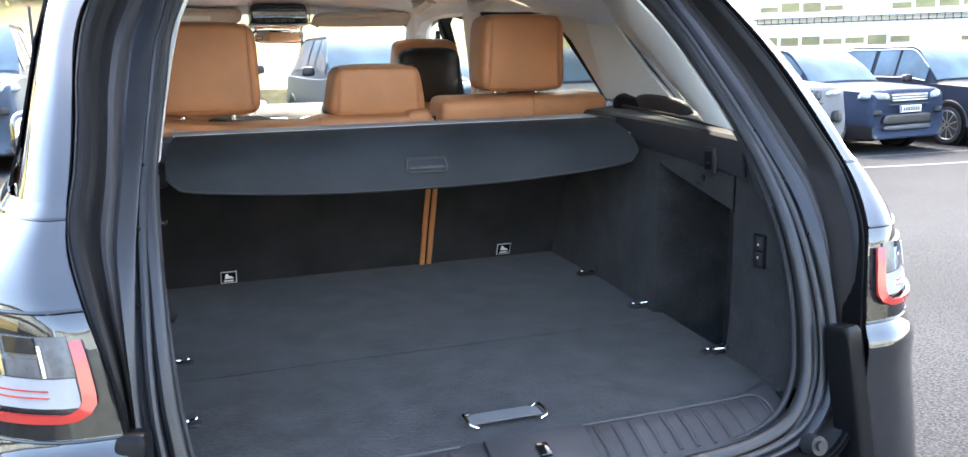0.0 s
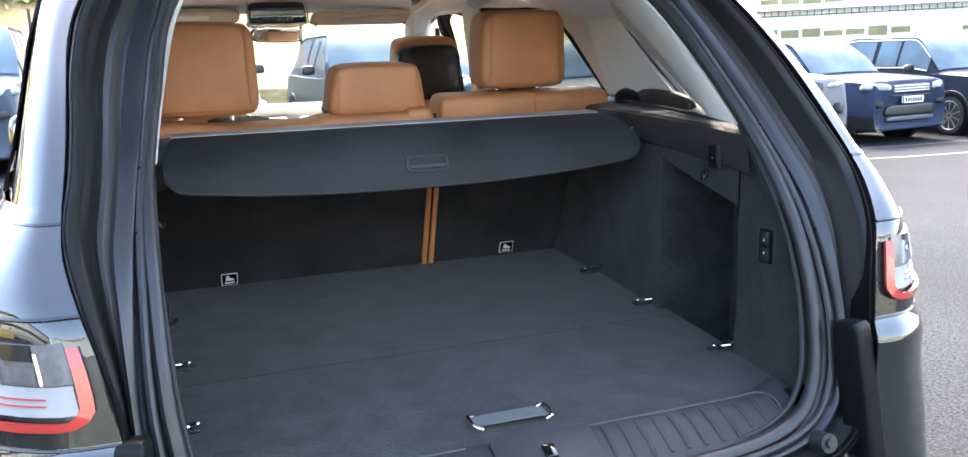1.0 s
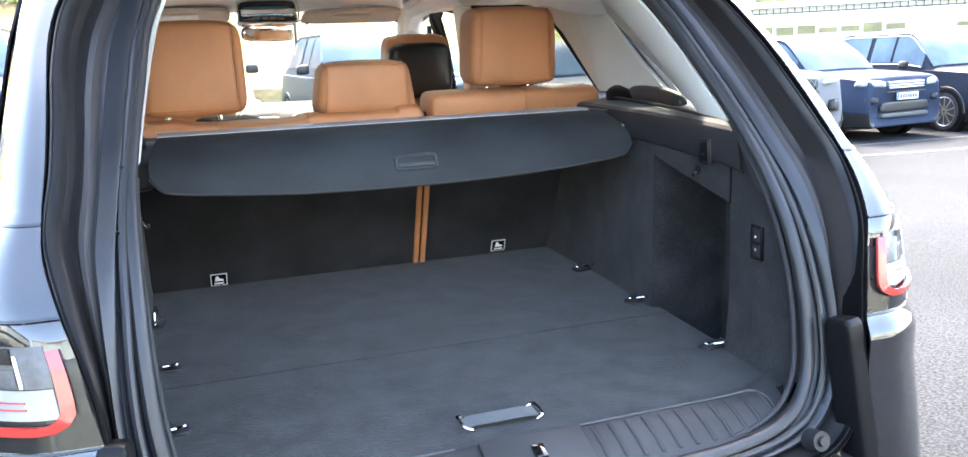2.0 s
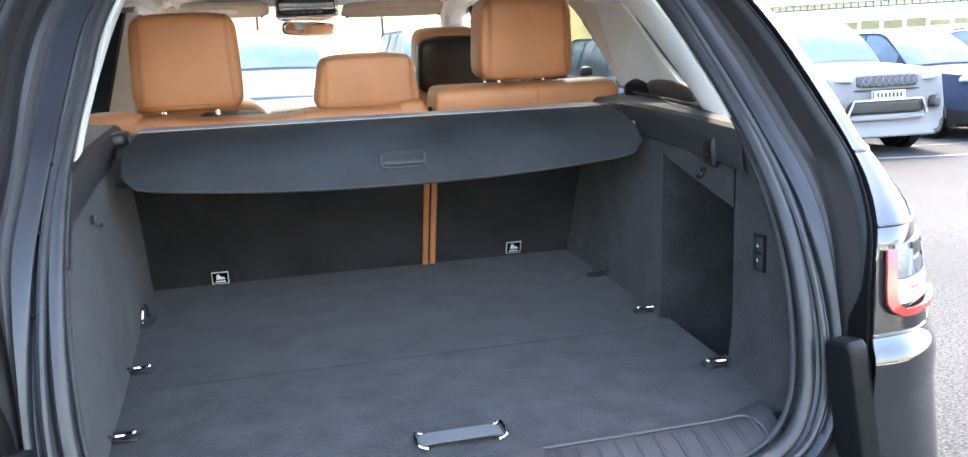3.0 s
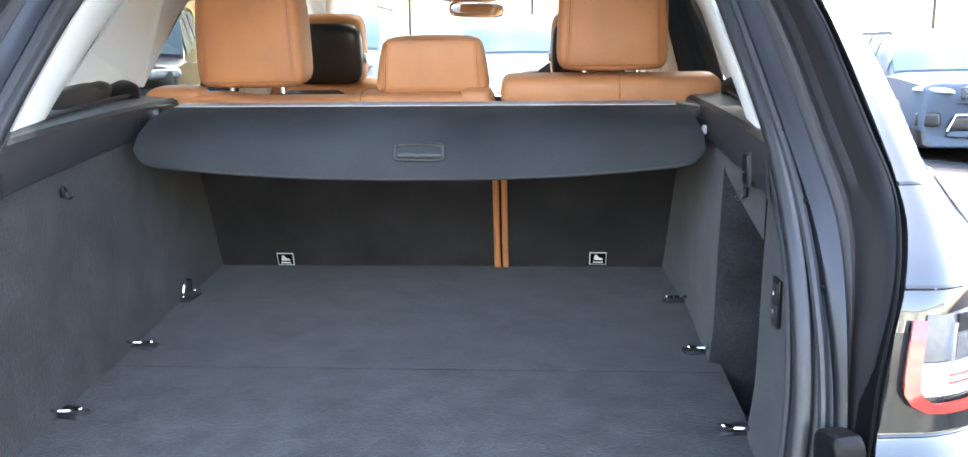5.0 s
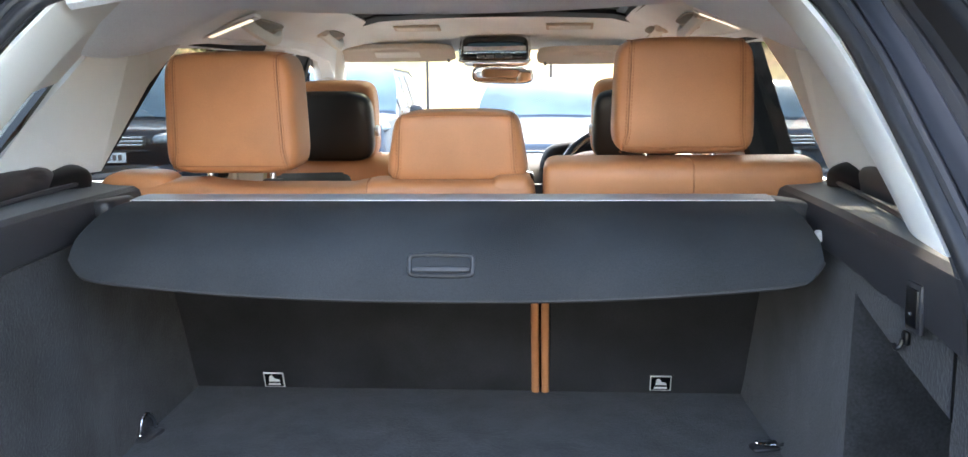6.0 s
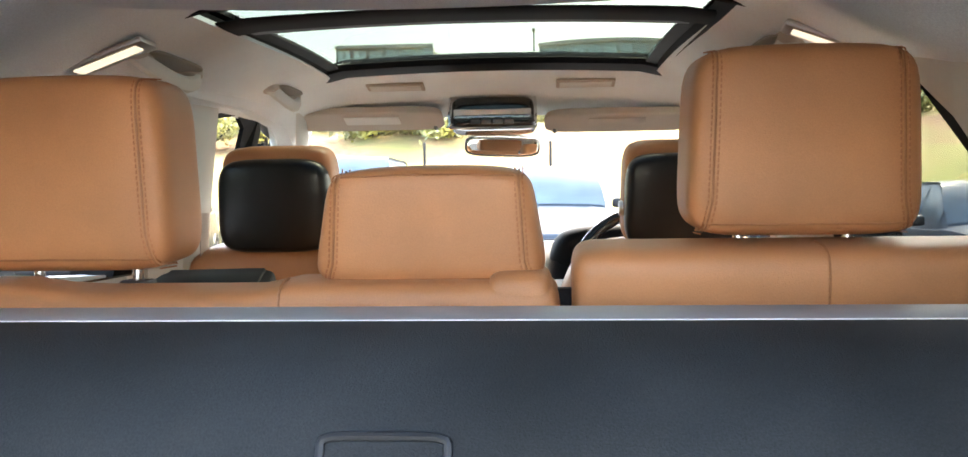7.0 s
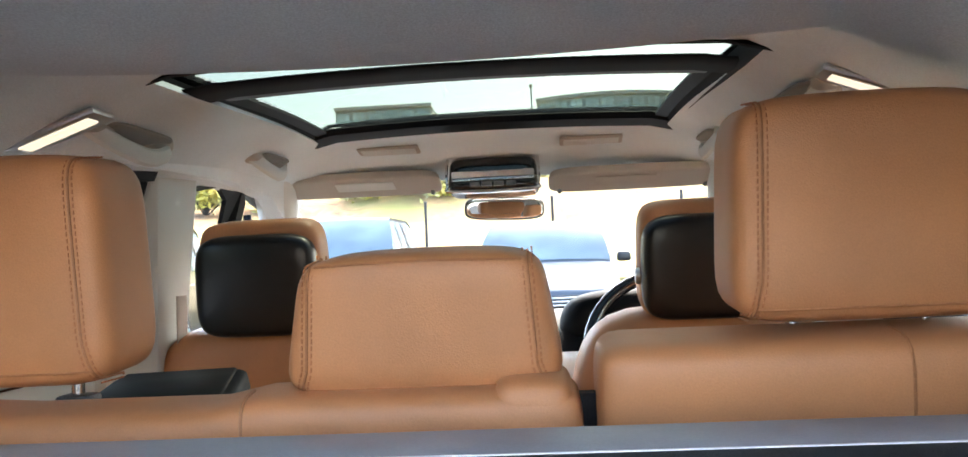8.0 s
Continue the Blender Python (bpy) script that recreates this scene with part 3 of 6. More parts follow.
for s in (1, -1):
    EDGE = [(0.566, 0.165, 1.125), (0.550, 0.232, 1.208), (0.537, 0.288, 1.275), (0.522, 0.344, 1.339), (0.506, 0.40, 1.40), (0.486, 0.455, 1.458), (0.45, 0.515, 1.525)]
    EDGE = [(0.547, 0.245, 1.224)] + EDGE[2:]
    rows = []
    for x, y, z in EDGE:
        xo = inner_x(z)
        w_ = 0.52 + (z - 1.21) * 1.42 - y
        rows.append([(s * (x + 0.005), y + 0.002, z), (s * (x + 0.002), y + 0.014, z + 0.004), (s * (x + 0.004), y + 0.07, z + 0.010), (s * (x + 0.010), y + 0.105 + 0.22 * (z - 1.224), z + 0.014), (s * (x + (xo - x) * 0.40), y + 0.105 + 0.22 * (z - 1.224) + (w_ - 0.105) * 0.25, z + 0.020), (s * xo, y + w_, z + 0.03)])
    cols = [smooth_line(c, 4) for c in zip(*rows)]
    rows = [list(r) for r in zip(*cols)]
    bm = B()
    sheet(bm, rows if s > 0 else [r[::-1] for r in rows], 0.006)
    part("rear_pillar_lining", bm, BEIGE, car, "pale beige rear pillar lining")

    f = lambda u, v, w: (s * (inner_x(v) + w), u, v)
    bm = B()
    plate(bm, [(0.62, 1.262), (0.96, 1.262), (1.02, 1.33), (1.10, 1.42), (1.19, 1.50), (1.20, 1.58), (0.95, 1.58), (0.90, 1.52), (0.80, 1.42), (0.72, 1.34)], f, 0.045)
    part("side_pillar_lining", bm, BEIGE, car, "pale beige pillar lining", smooth=False)
    bm = B()
    plate(bm, [(0.60, 1.245), (0.64, 1.245), (0.82, 1.42), (0.90, 1.50), (0.88, 1.50), (0.79, 1.42)], lambda u, v, w: (s * (inner_x(v) + 0.016 + w), u, v), 0.014)
    part("quarter_glass_frame", bm, GLOSS_BLACK, car, smooth=False)
    bm = B()
    plate(bm, [(0.40, 1.235), (0.70, 1.245), (0.92, 1.50), (0.64, 1.50)], lambda u, v, w: (s * (inner_x(v) + 0.03 + w), u, v), 0.004)
    g = part("quarter_glass", bm, TINT, car, "dark privacy glass", smooth=False)
    # roof rail lining between pillars and roof
    bm = B()
    plate(bm, [(0.58, 1.53), (0.80, 1.51), (0.90, 1.505), (1.00, 1.51), (1.16, 1.515), (1.60, 1.535), (2.05, 1.545), (2.35, 1.530), (2.60, 1.46), (2.60, 1.56), (2.3, 1.62), (1.2, 1.61), (0.52, 1.60)],
          lambda u, v, w: (s * (inner_x(v) - 0.012 + w), u, v), 0.04)
    part("roof_rail_lining", bm, HEADLINER, car, "beige roof edge lining", smooth=False)
    # rear door: black frame, glass, inner panel
    bm = B()
    plate(bm, [(0.97, 1.26), (1.07, 1.26), (1.28, 1.49), (1.26, 1.535), (1.20, 1.525), (1.16, 1.48)], lambda u, v, w: (s * (inner_x(v) + 0.05 + w), u, v), 0.03)
    plate(bm, [(1.16, 1.50), (1.72, 1.520), (1.72, 1.56), (1.16, 1.545)], lambda u, v, w: (s * (inner_x(v) + 0.004 + w), u, v), 0.05)
    plate(bm, [(1.64, 1.20), (1.72, 1.20), (1.74, 1.56), (1.68, 1.56)], lambda u, v, w: (s * (inner_x(v) + 0.032 + w), u, v), 0.05)
    part("rear_door_frame", bm, FRAME_BLACK, car, "black window frame of the rear door", smooth=False)
    bm = B()
    plate(bm, [(0.96, 1.25), (1.66, 1.25), (1.69, 1.53), (1.20, 1.52)], lambda u, v, w: (s * (inner_x(v) + 0.055 + w), u, v), 0.004)
    g = part("rear_door_glass", bm, TINT, car, "tinted rear door glass", smooth=False)
    # black outer post between the doors
    bm = B()
    rws = []
    for z in np.linspace(1.16, 1.57, 8):
        xa, xb = 0.700 - (z - 1.27) * 0.25, 0.792 - (z - 1.27) * 0.33
        rws.append([(s * xa, 1.725, z), (s * xb, 1.725, z), (s * (xb + 0.008), 1.76, z), (s * (xb + 0.008), 1.86, z)][::s])
    sheet(bm, rws, 0.006)
    part("door_post", bm, FRAME_BLACK, car, "black post between the doors", smooth=False)
    # middle pillar
    bm = B()
    plate(bm, [(1.72, 0.40), (1.88, 0.40), (1.91, 1.15), (1.93, 1.56), (1.745, 1.56), (1.735, 1.30), (1.72, 1.15)], lambda u, v, w: (s * (inner_x(v) + 0.026 + w), u, v), 0.045)
    part("middle_pillar_lining", bm, BEIGE, car, "pale beige middle pillar", smooth=False)
    bm = B()
    box(bm, (s * 0.625, 1.860, 1.375), (0.045, 0.06, 0.075), 0.012)
    b_ = part("belt_guide", bm, BEIGE, car)
    bm = B()
    sheet(bm, [[(s * 0.585, 1.81, 1.315), (s * 0.585, 1.855, 1.315)], [(s * 0.60, 1.84, 1.15), (s * 0.60, 1.89, 1.15)], [(s * 0.61, 1.86, 0.70), (s * 0.61, 1.91, 0.70)]], 0.002)
    part("seat_belt", bm, BEIGE_DARK, car, "beige webbing belt", smooth=False)
    # front door: frame, glass, panel under both windows
    bm = B()
    plate(bm, [(1.95, 1.530), (2.08, 1.550), (2.22, 1.550), (2.28, 1.515), (2.31, 1.46), (2.32, 1.20), (2.21, 1.20), (2.185, 1.42), (2.15, 1.515), (2.08, 1.538), (1.96, 1.520)], lambda u, v, w: (s * (inner_x(v) + 0.026 + w), u, v), 0.010)
    part("front_door_frame", bm, FRAME_BLACK, car, "black window frame of the front door", smooth=False)
    bm = B()
    plate(bm, [(1.90, 1.16), (2.60, 1.16), (2.22, 1.53), (1.94, 1.53)], lambda u, v, w: (s * (inner_x(v) + 0.055 + w), u, v), 0.004)
    g = part("front_door_glass", bm, GLASS, car, smooth=False)
    bm = B()
    plate(bm, [(0.90, 0.30), (2.75, 0.30), (2.75, 1.14), (0.98, 1.24)], lambda u, v, w: (s * (0.70 + w), u, v), 0.09)
    part("door_panel", bm, BEIGE, car, "beige inner door panels", smooth=False)
    # front pillar
    bm = B()
    tube(bm, smooth_line([(s * 0.575, 2.28, 1.640), (s * 0.590, 2.46, 1.560), (s * 0.64, 2.72, 1.40), (s * 0.70, 3.02, 1.17)], 4), (0.055, 0.042), 12)
    part("front_pillar", bm, BEIGE, car, "beige windscreen pillar")
    # door mirror
    bm = B()
    cushion(bm, 0.21, 0.13, 0.17, 0.9, 4, 8, pose(s * 0.905, 2.42, 1.15, 0, 0, s * -10))
    dm = part("door_mirror", bm, PAINT, car, "black door mirror")
    bm = B()
    cushion(bm, 0.18, 0.012, 0.135, 0.92, 4, 8, pose(s * 0.895, 2.354, 1.15, 0, 0, s * -10))
    part("mirror_face", bm, MIRROR, dm, "mirror glass")
    bm = B()
    cushion(bm, 0.16, 0.06, 0.05, 0.9, 3, 6, pose(s * 0.82, 2.42, 1.10, 0, s * 12, 0))
    part("mirror_arm", bm, PLASTIC, dm)

# roof skin over the lining, with the glass roof's hole left open
def roof_z(x, y):
    a = abs(x)
    return 1.630 + 0.030 * ease(1.25, 2.10, y) - 0.020 * ease(2.25, 2.5, y) - 0.012 * (a / 0.4) ** 2 - 0.50 * max(0.0, a - 0.40)


def roof_piece(x0, x1, y0, y1, up, nx=14, ny=8, z_fun=roof_z):
    return [[(x, y, z_fun(x, y) + up) for x in np.linspace(x0, x1, nx)] for y in np.linspace(y0, y1, ny)]


SUN_X, SUN_Y0, SUN_Y1 = 0.412, 1.33, 2.26


DIP = smooth_line([(0.50, 1.560, 0), (0.75, 1.536, 0), (0.90, 1.523, 0), (1.00, 1.543, 0), (1.12, 1.590, 0), (1.24, 1.616, 0), (1.34, 1.630, 0)], 6)


def liner_z(x, y):
    """The lining hangs lower behind the glass roof and curves down to the windscreen."""
    a = abs(x)
    z = roof_z(x, y) - 0.062 * ease(2.27, 2.60, y) + ease(2.22, 2.55, y) * (0.5 * max(0.0, a - 0.40) - 0.35 * max(0.0, a - 0.52))
    if y >= 1.34:
        return z
    d = next(a.y + (b.y - a.y) * (y - a.x) / (b.x - a.x) for a, b in zip(DIP, DIP[1:]) if y <= b.x)
    return z - (1.630 - d) * (1 - 0.55 * (x / 0.6) ** 2)


for name, mt, up, label, fz in (("headliner", HEADLINER, 0.0, "beige woven headliner", liner_z), ("roof_skin", PAINT, 0.034, "glossy black roof", roof_z)):
    bm = B()
    for x0, x1, y0, y1, nx, ny in ((-0.60, 0.60, 0.53, SUN_Y0, 30, 24), (-0.60, 0.60, SUN_Y1, 2.60, 30, 10), (-0.60, -SUN_X, SUN_Y0, SUN_Y1, 8, 10), (SUN_X, 0.60, SUN_Y0, SUN_Y1, 8, 10)):
        sheet(bm, [r[::-1] for r in roof_piece(x0, x1, y0, y1, up, nx, ny, fz)], 0.012 if up == 0 else 0.006)
    part(name, bm, mt, car, label)
bm = B()
tube(bm, [(x, 0.570 - 0.06 * (x / 0.5) ** 2, 1.560 - 0.055 * (x / 0.5) ** 2) for x in np.linspace(-0.46, 0.46, 21)], 0.02, 8)
part("headliner_edge", bm, HEADLINER, car)

# floor of the cabin, dashboard, windscreen
bm = B()
box(bm, (0, 1.9, 0.34), (1.5, 2.4, 0.06))
part("cabin_floor", bm, SEATBACK, car, smooth=False)
bm = B()
box(bm, (0, 0.45, 0.60), (1.4, 1.0, 0.02))
part("boot_underfloor", bm, SEATBACK, car, smooth=False)
bm = B()
rows = []
for y, z in ((2.32, 0.60), (2.30, 0.98), (2.30, 1.12), (2.36, 1.178), (2.55, 1.205), (2.75, 1.212), (2.95, 1.190), (3.08, 1.13)):
    rows.append([(x, y + 0.05 * (x / 0.7) ** 2, z - 0.02 * (x / 0.7) ** 2) for x in np.linspace(-0.72, 0.72, 15)])
sheet(bm, rows, 0.02)
part("dashboard", bm, FRAME_BLACK, car, "black dashboard")
bm = B()
cushion(bm, 1.36, 0.10, 0.34, 1.0, 6, 10, pose(0, 2.285, 0.965, 8))
part("lower_dashboard", bm, BEIGE, car, "pale leather lower dashboard")
for x in (-0.075, 0.075):
    bm = B()
    cushion(bm, 0.105, 0.03, 0.055, 1.0, 6, 6, pose(x, 2.262, 1.150, 8))
    vent = part("air_vent", bm, GLOSS_BLACK, car, "black air vent")
    for i in range(4):
        bm = B()
        box(bm, (x - 0.036 + 0.024 * i, 2.246, 1.150), (0.004, 0.006, 0.044), 0.001)
        part("vane", bm, CHROME, vent)
bm = B()
cushion(bm, 0.23, 0.03, 0.11, 1.0, 7, 8, pose(0, 2.246, 1.060, 8))
part("centre_screen", bm, GLOSS_BLACK, car, "gloss black centre screen")
bm = B()
box(bm, (0, 1.95, 0.70), (0.20, 0.62, 0.22), 0.03)
part("centre_console", bm, BLOCK, car, "black centre console")
bm = B()
cushion(bm, 0.50, 0.18, 0.13, 0.85, 3.5, 10, pose(0.38, 2.42, 1.206))
part("instrument_hood", bm, FRAME_BLACK, car)
bm = B()
sheet(bm, [[(x, 2.58 + 0.02 * (1 - (x / 0.58) ** 2), 1.585 - 0.05 * (x / 0.58) ** 2) for x in np.linspace(-0.58, 0.58, 11)], [(x * 1.2, 3.02 + 0.10 * (1 - (x / 0.58) ** 2), 1.13) for x in np.linspace(-0.58, 0.58, 11)]])
g = part("windscreen", bm, GLASS, car)
bm = B()
rows = [[(x, y, z) for x in np.linspace(-0.75, 0.75, 9)] for y, z in ((3.05, 1.10), (3.5, 1.08), (3.9, 1.02), (4.05, 0.9), (4.08, 0.4))]
sheet(bm, rows, 0.004)
part("bonnet", bm, PAINT, car, "glossy black bonnet")

# outside of the cabin: roof rails, waist trim, pillars, underbody and wheels
SKIN_TOP = smooth_line([(x, y, 1.19) for x, y in SKIN[-1][1]], 6)
for s in (1, -1):
    bm = B()
    sheet(bm, [[(s * 0.592, y, roof_z(0.592, y) + 0.034), (s * 0.625, y, 1.592 - 0.06 * ease(2.25, 2.6, y)), (s * 0.646, y, 1.580 - 0.06 * ease(2.25, 2.6, y)), (s * 0.655, y, 1.566 - 0.06 * ease(2.25, 2.6, y))][::s] for y in np.linspace(0.60, 2.58, 18)], 0.004)
    part("roof_rail", bm, PAINT, car, "glossy black roof rail")
    bm = B()
    sheet(bm, [[(s * p.x, p.y, p.z), (s * (p.x - 0.5 * (p.x - 0.69)), p.y, p.z + 0.012), (s * 0.69, p.y, p.z + 0.010)][::-s] for p in SKIN_TOP if 0.5 < p.y < 2.85], 0.004)
    part("waist_trim", bm, GLOSS_BLACK, car, "gloss black waist trim")
    for poly in ([(1.75, 1.19), (1.87, 1.19), (1.89, 1.53), (1.77, 1.53)], [(0.66, 1.20), (0.93, 1.20), (1.16, 1.50), (0.93, 1.50)], [(2.62, 1.19), (2.90, 1.19), (2.52, 1.47), (2.46, 1.50)]):
        bm = B()
        plate(bm, poly, lambda u, v, w: (s * (inner_x(v) + 0.066 + w), u, v), 0.02)
        part("outer_pillar", bm, GLOSS_BLACK, car, smooth=False)
    for wy in (0.80, 3.42):
        c = Vector((s * 0.83, wy, GROUND + 0.375))
        bm = B()
        bmesh.ops.create_cone(bm, cap_ends=True, segments=36, radius1=0.375, radius2=0.375, depth=0.27, matrix=Matrix.Translation(c) @ Matrix.Rotation(radians(90), 4, "Y"))
        bmesh.ops.bevel(bm, geom=[e for e in bm.edges if len(e.link_faces) == 2 and e.calc_face_angle(0) > 1], offset=0.035, segments=2, affect="EDGES")
        wh_ = part("wheel", bm, RUBBER, car, "black tyre")
        bm = B()
        sheet(bm, [[(c.x + s * dx, c.y + r * math.sin(a), c.z + r * math.cos(a)) for a in np.linspace(0, 2 * math.pi * s, 29)] for r, dx in ((0.29, 0.137), (0.28, 0.142), (0.26, 0.125), (0.25, 0.05), (0.02, 0.05))])
        part("rim", bm, ALU, wh_, "alloy rim")
        for i in range(10):
            bm = B()
            box(bm, (0, 0, 0.15), (0.03, 0.035, 0.23), 0.006)
            bmesh.ops.transform(bm, matrix=Matrix.Translation((c.x + s * 0.118, c.y, c.z)) @ Matrix.Rotation(2 * math.pi * i / 10, 4, "X"), verts=bm.verts)
            part("spoke", bm, ALU, wh_)
bm = B()
box(bm, (0, 2.0, 0.26), (1.36, 3.7, 0.12), 0.03)
part("underbody", bm, PLASTIC, car)

# the raised tailgate above the opening
def gate(u, v, off):
    """u across from -1 to 1, v from the hinge (0) to the free edge (1)."""
    y = 0.53 - 0.90 * v - 0.04 * v * v
    z = 1.715 + 0.43 * v - 0.05 * v * v * v
    w_ = 0.585 + 0.05 * v
    return (u * w_, y + off * 0.25, z - 0.05 * u * u + off)


bm = B()
for u0, u1, v0, v1 in ((-1, 1, 0.0, 0.10), (-1, -0.86, 0.10, 0.56), (0.86, 1, 0.10, 0.56), (-1, 1, 0.56, 1.0)):
    sheet(bm, [[gate(u0 + (u1 - u0) * i / 12, v0 + (v1 - v0) * j / 6, 0) for i in range(13)] for j in range(7)], 0.05)
bmesh.ops.recalc_face_normals(bm, faces=bm.faces)
gt = part("tailgate", bm, PAINT, car, "raised glossy black tailgate")
bm = B()
sheet(bm, [[gate(-0.87 + 1.74 * i / 12, 0.095 + 0.47 * j / 6, 0.012) for i in range(13)] for j in range(7)], 0.004)
part("rear_window", bm, GLOSS_BLACK, gt, "dark privacy rear window")
bm = B()
sheet(bm, [[gate(-0.9 + 1.8 * i / 12, 0.58 + 0.38 * j / 6, -0.052) for i in range(13)] for j in range(7)], 0.006)
bmesh.ops.recalc_face_normals(bm, faces=bm.faces)
part("tailgate_lining", bm, PLASTIC, gt, "black plastic tailgate lining")

# the shell stands a little to the right of the floor's middle, and is that much narrower on either side
NARROW, LEAN_OUT = 0.014, 0.045
for ob in (o for o in car.children_recursive if o.data):
    for v in ob.data.vertices:
        v.co.x -= NARROW * max(-1.0, min(1.0, v.co.x / 0.3))
        if v.co.x < -0.48 and v.co.y < 0.75:
            v.co.x -= LEAN_OUT * ease(1.15, 1.60, v.co.z) * ease(0.50 + 0.2 * max(0.0, 1.4 - v.co.z), 0.60, -v.co.x)
car.matrix_basis = pose(0.016, 0, 0, 0, 0, 0.4)


# ---- glass roof ----
sunroof = thing("glass_roof", "tinted panoramic glass roof with a black frame", "glass roof")
zs = lambda x, y: roof_z(x, y)
bm = B()
for s in (1, -1):
    sheet(bm, [[(s * (SUN_X + 0.004), y, zs(SUN_X, y) - 0.004), (s * (SUN_X - 0.003), y, zs(SUN_X, y) - 0.005), (s * (SUN_X - 0.012), y, zs(SUN_X, y) + 0.003), (s * (SUN_X - 0.016), y, zs(SUN_X, y) + 0.018)][::s] for y in np.linspace(SUN_Y0, SUN_Y1, 8)], 0.006)
for y, d in ((SUN_Y1, -1), (SUN_Y0, 1)):
    sheet(bm, [[(x, y - d * 0.006, zs(x, y) - 0.004), (x, y + d * 0.004, zs(x, y) - 0.005), (x, y + d * (0.055 if d < 0 else 0.006), zs(x, y) + 0.004), (x, y + d * (0.060 if d < 0 else 0.009), zs(x, y) + 0.018)][::d] for x in np.linspace(-SUN_X - 0.01, SUN_X + 0.01, 15)], 0.006)
part("frame", bm, FRAME_BLACK, sunroof, "black frame")
bm = B()
sheet(bm, [[(x, y, zs(x, 1.50) + u) for x in np.linspace(-SUN_X, SUN_X, 15)] for y, u in ((1.445, 0.002), (1.449, 0.0), (1.49, -0.001), (1.550, 0.002), (1.556, 0.010))], 0.002)
part("cross_bar", bm, FRAME_BLACK, sunroof, "black cross bar")
bm = B()
sheet(bm, [[(x, y, zs(x, y) + u) for x in np.linspace(-SUN_X + 0.03, SUN_X - 0.03, 15)] for y, u in ((1.558, 0.004), (1.608, 0.006))], 0.004)
part("blind_edge", bm, PLASTIC_GREY, sunroof, "grey edge of the roof blind")
for s in (1, -1):
    bm = B()
    sheet(bm, [[(s * (SUN_X - 0.018), y, zs(SUN_X, y) + 0.012), (s * (SUN_X - 0.042), y, zs(SUN_X, y) + 0.018)][::s] for y in np.linspace(1.558, SUN_Y1 - 0.03, 6)], 0.006)
    part("guide_rail", bm, FRAME_BLACK, sunroof, "dark guide rail")
for y0, y1 in ((SUN_Y0 + 0.008, 1.60), (1.61, SUN_Y1 - 0.02)):
    bm = B()
    sheet(bm, [[(x, y, zs(x, y) + 0.022) for x in np.linspace(-SUN_X, SUN_X, 11)] for y in np.linspace(y0, y1, 4)], 0.004)
    part("pane", bm, ROOF_GLASS, sunroof, "tinted roof pane")

# ---- boot floor ----
for name, y0, y1, up in (("boot_floor_board", 0.5020, 1.115, 0.0), ("boot_floor_board", 0.082, 0.5002, 0.0)):
    bm = B()
    nx, ny = 24, 12
    rows = []
    for y in np.linspace(y0, y1, ny):
        rows.append([(x, y, floor_z(y) + up + 0.0012 * noise.noise((x * 6, y * 6, 1))) for x in np.linspace(-0.575, 0.568, nx)])
    sheet(bm, rows, 0.02)
    tagged(part(name, bm, CARPET), "charcoal carpeted board of the boot floor", "boot floor", "boot floor boards")


def at_floor(x, y, up=0.0):
    return pose(x, y, floor_z(y) + up, math.degrees(math.atan(0.08)))


def tie_down(x, y, s, raised=False):
    t = thing("tie_down_ring", "chrome tie-down eye on a black base, standing upright" if raised else "chrome tie-down eye folded on a black base", "tie-down ring", "tie-downs in the boot floor")
    bm = B()
    cushion(bm, 0.070, 0.034, 0.008, 0.8, 4, 8)
    part("base", bm, PLASTIC, t, "black base")
    bm = B()
    h = 0.036
    pts = []
    for i in range(13):
        a = math.pi * i / 12
        p = (0.020 * math.cos(a), 0.0, h * math.sin(a) * 0.9)
        pts.append(p)
    m = pose(0, 0, 0.006, 0 if raised else 72, 0, 0)
    tube(bm, [m @ Vector(p) for p in pts], 0.0034, 8)
    part("eye", bm, CHROME, t, "chrome eye")
    for k in (-1, 1):
        bm = B()
        bmesh.ops.create_uvsphere(bm, u_segments=10, v_segments=6, radius=0.0048, matrix=Matrix.Translation((0.022 * k, 0, 0.007)))
        part("stud", bm, CHROME, t)
    t.matrix_basis = at_floor(x, y, 0.004) @ pose(0, 0, 0, 0, 0, 90 * (1 if raised else 0) + (12 if s > 0 else -12))


for x, y, s, r in ((0.538, 0.863, 1, False), (0.541, 0.593, 1, False), (0.545, 0.289, 1, False), (-0.521, 0.860, -1, True), (-0.513, 0.593, -1, False), (-0.514, 0.314, -1, False)):
    tie_down(x, y, s, r)

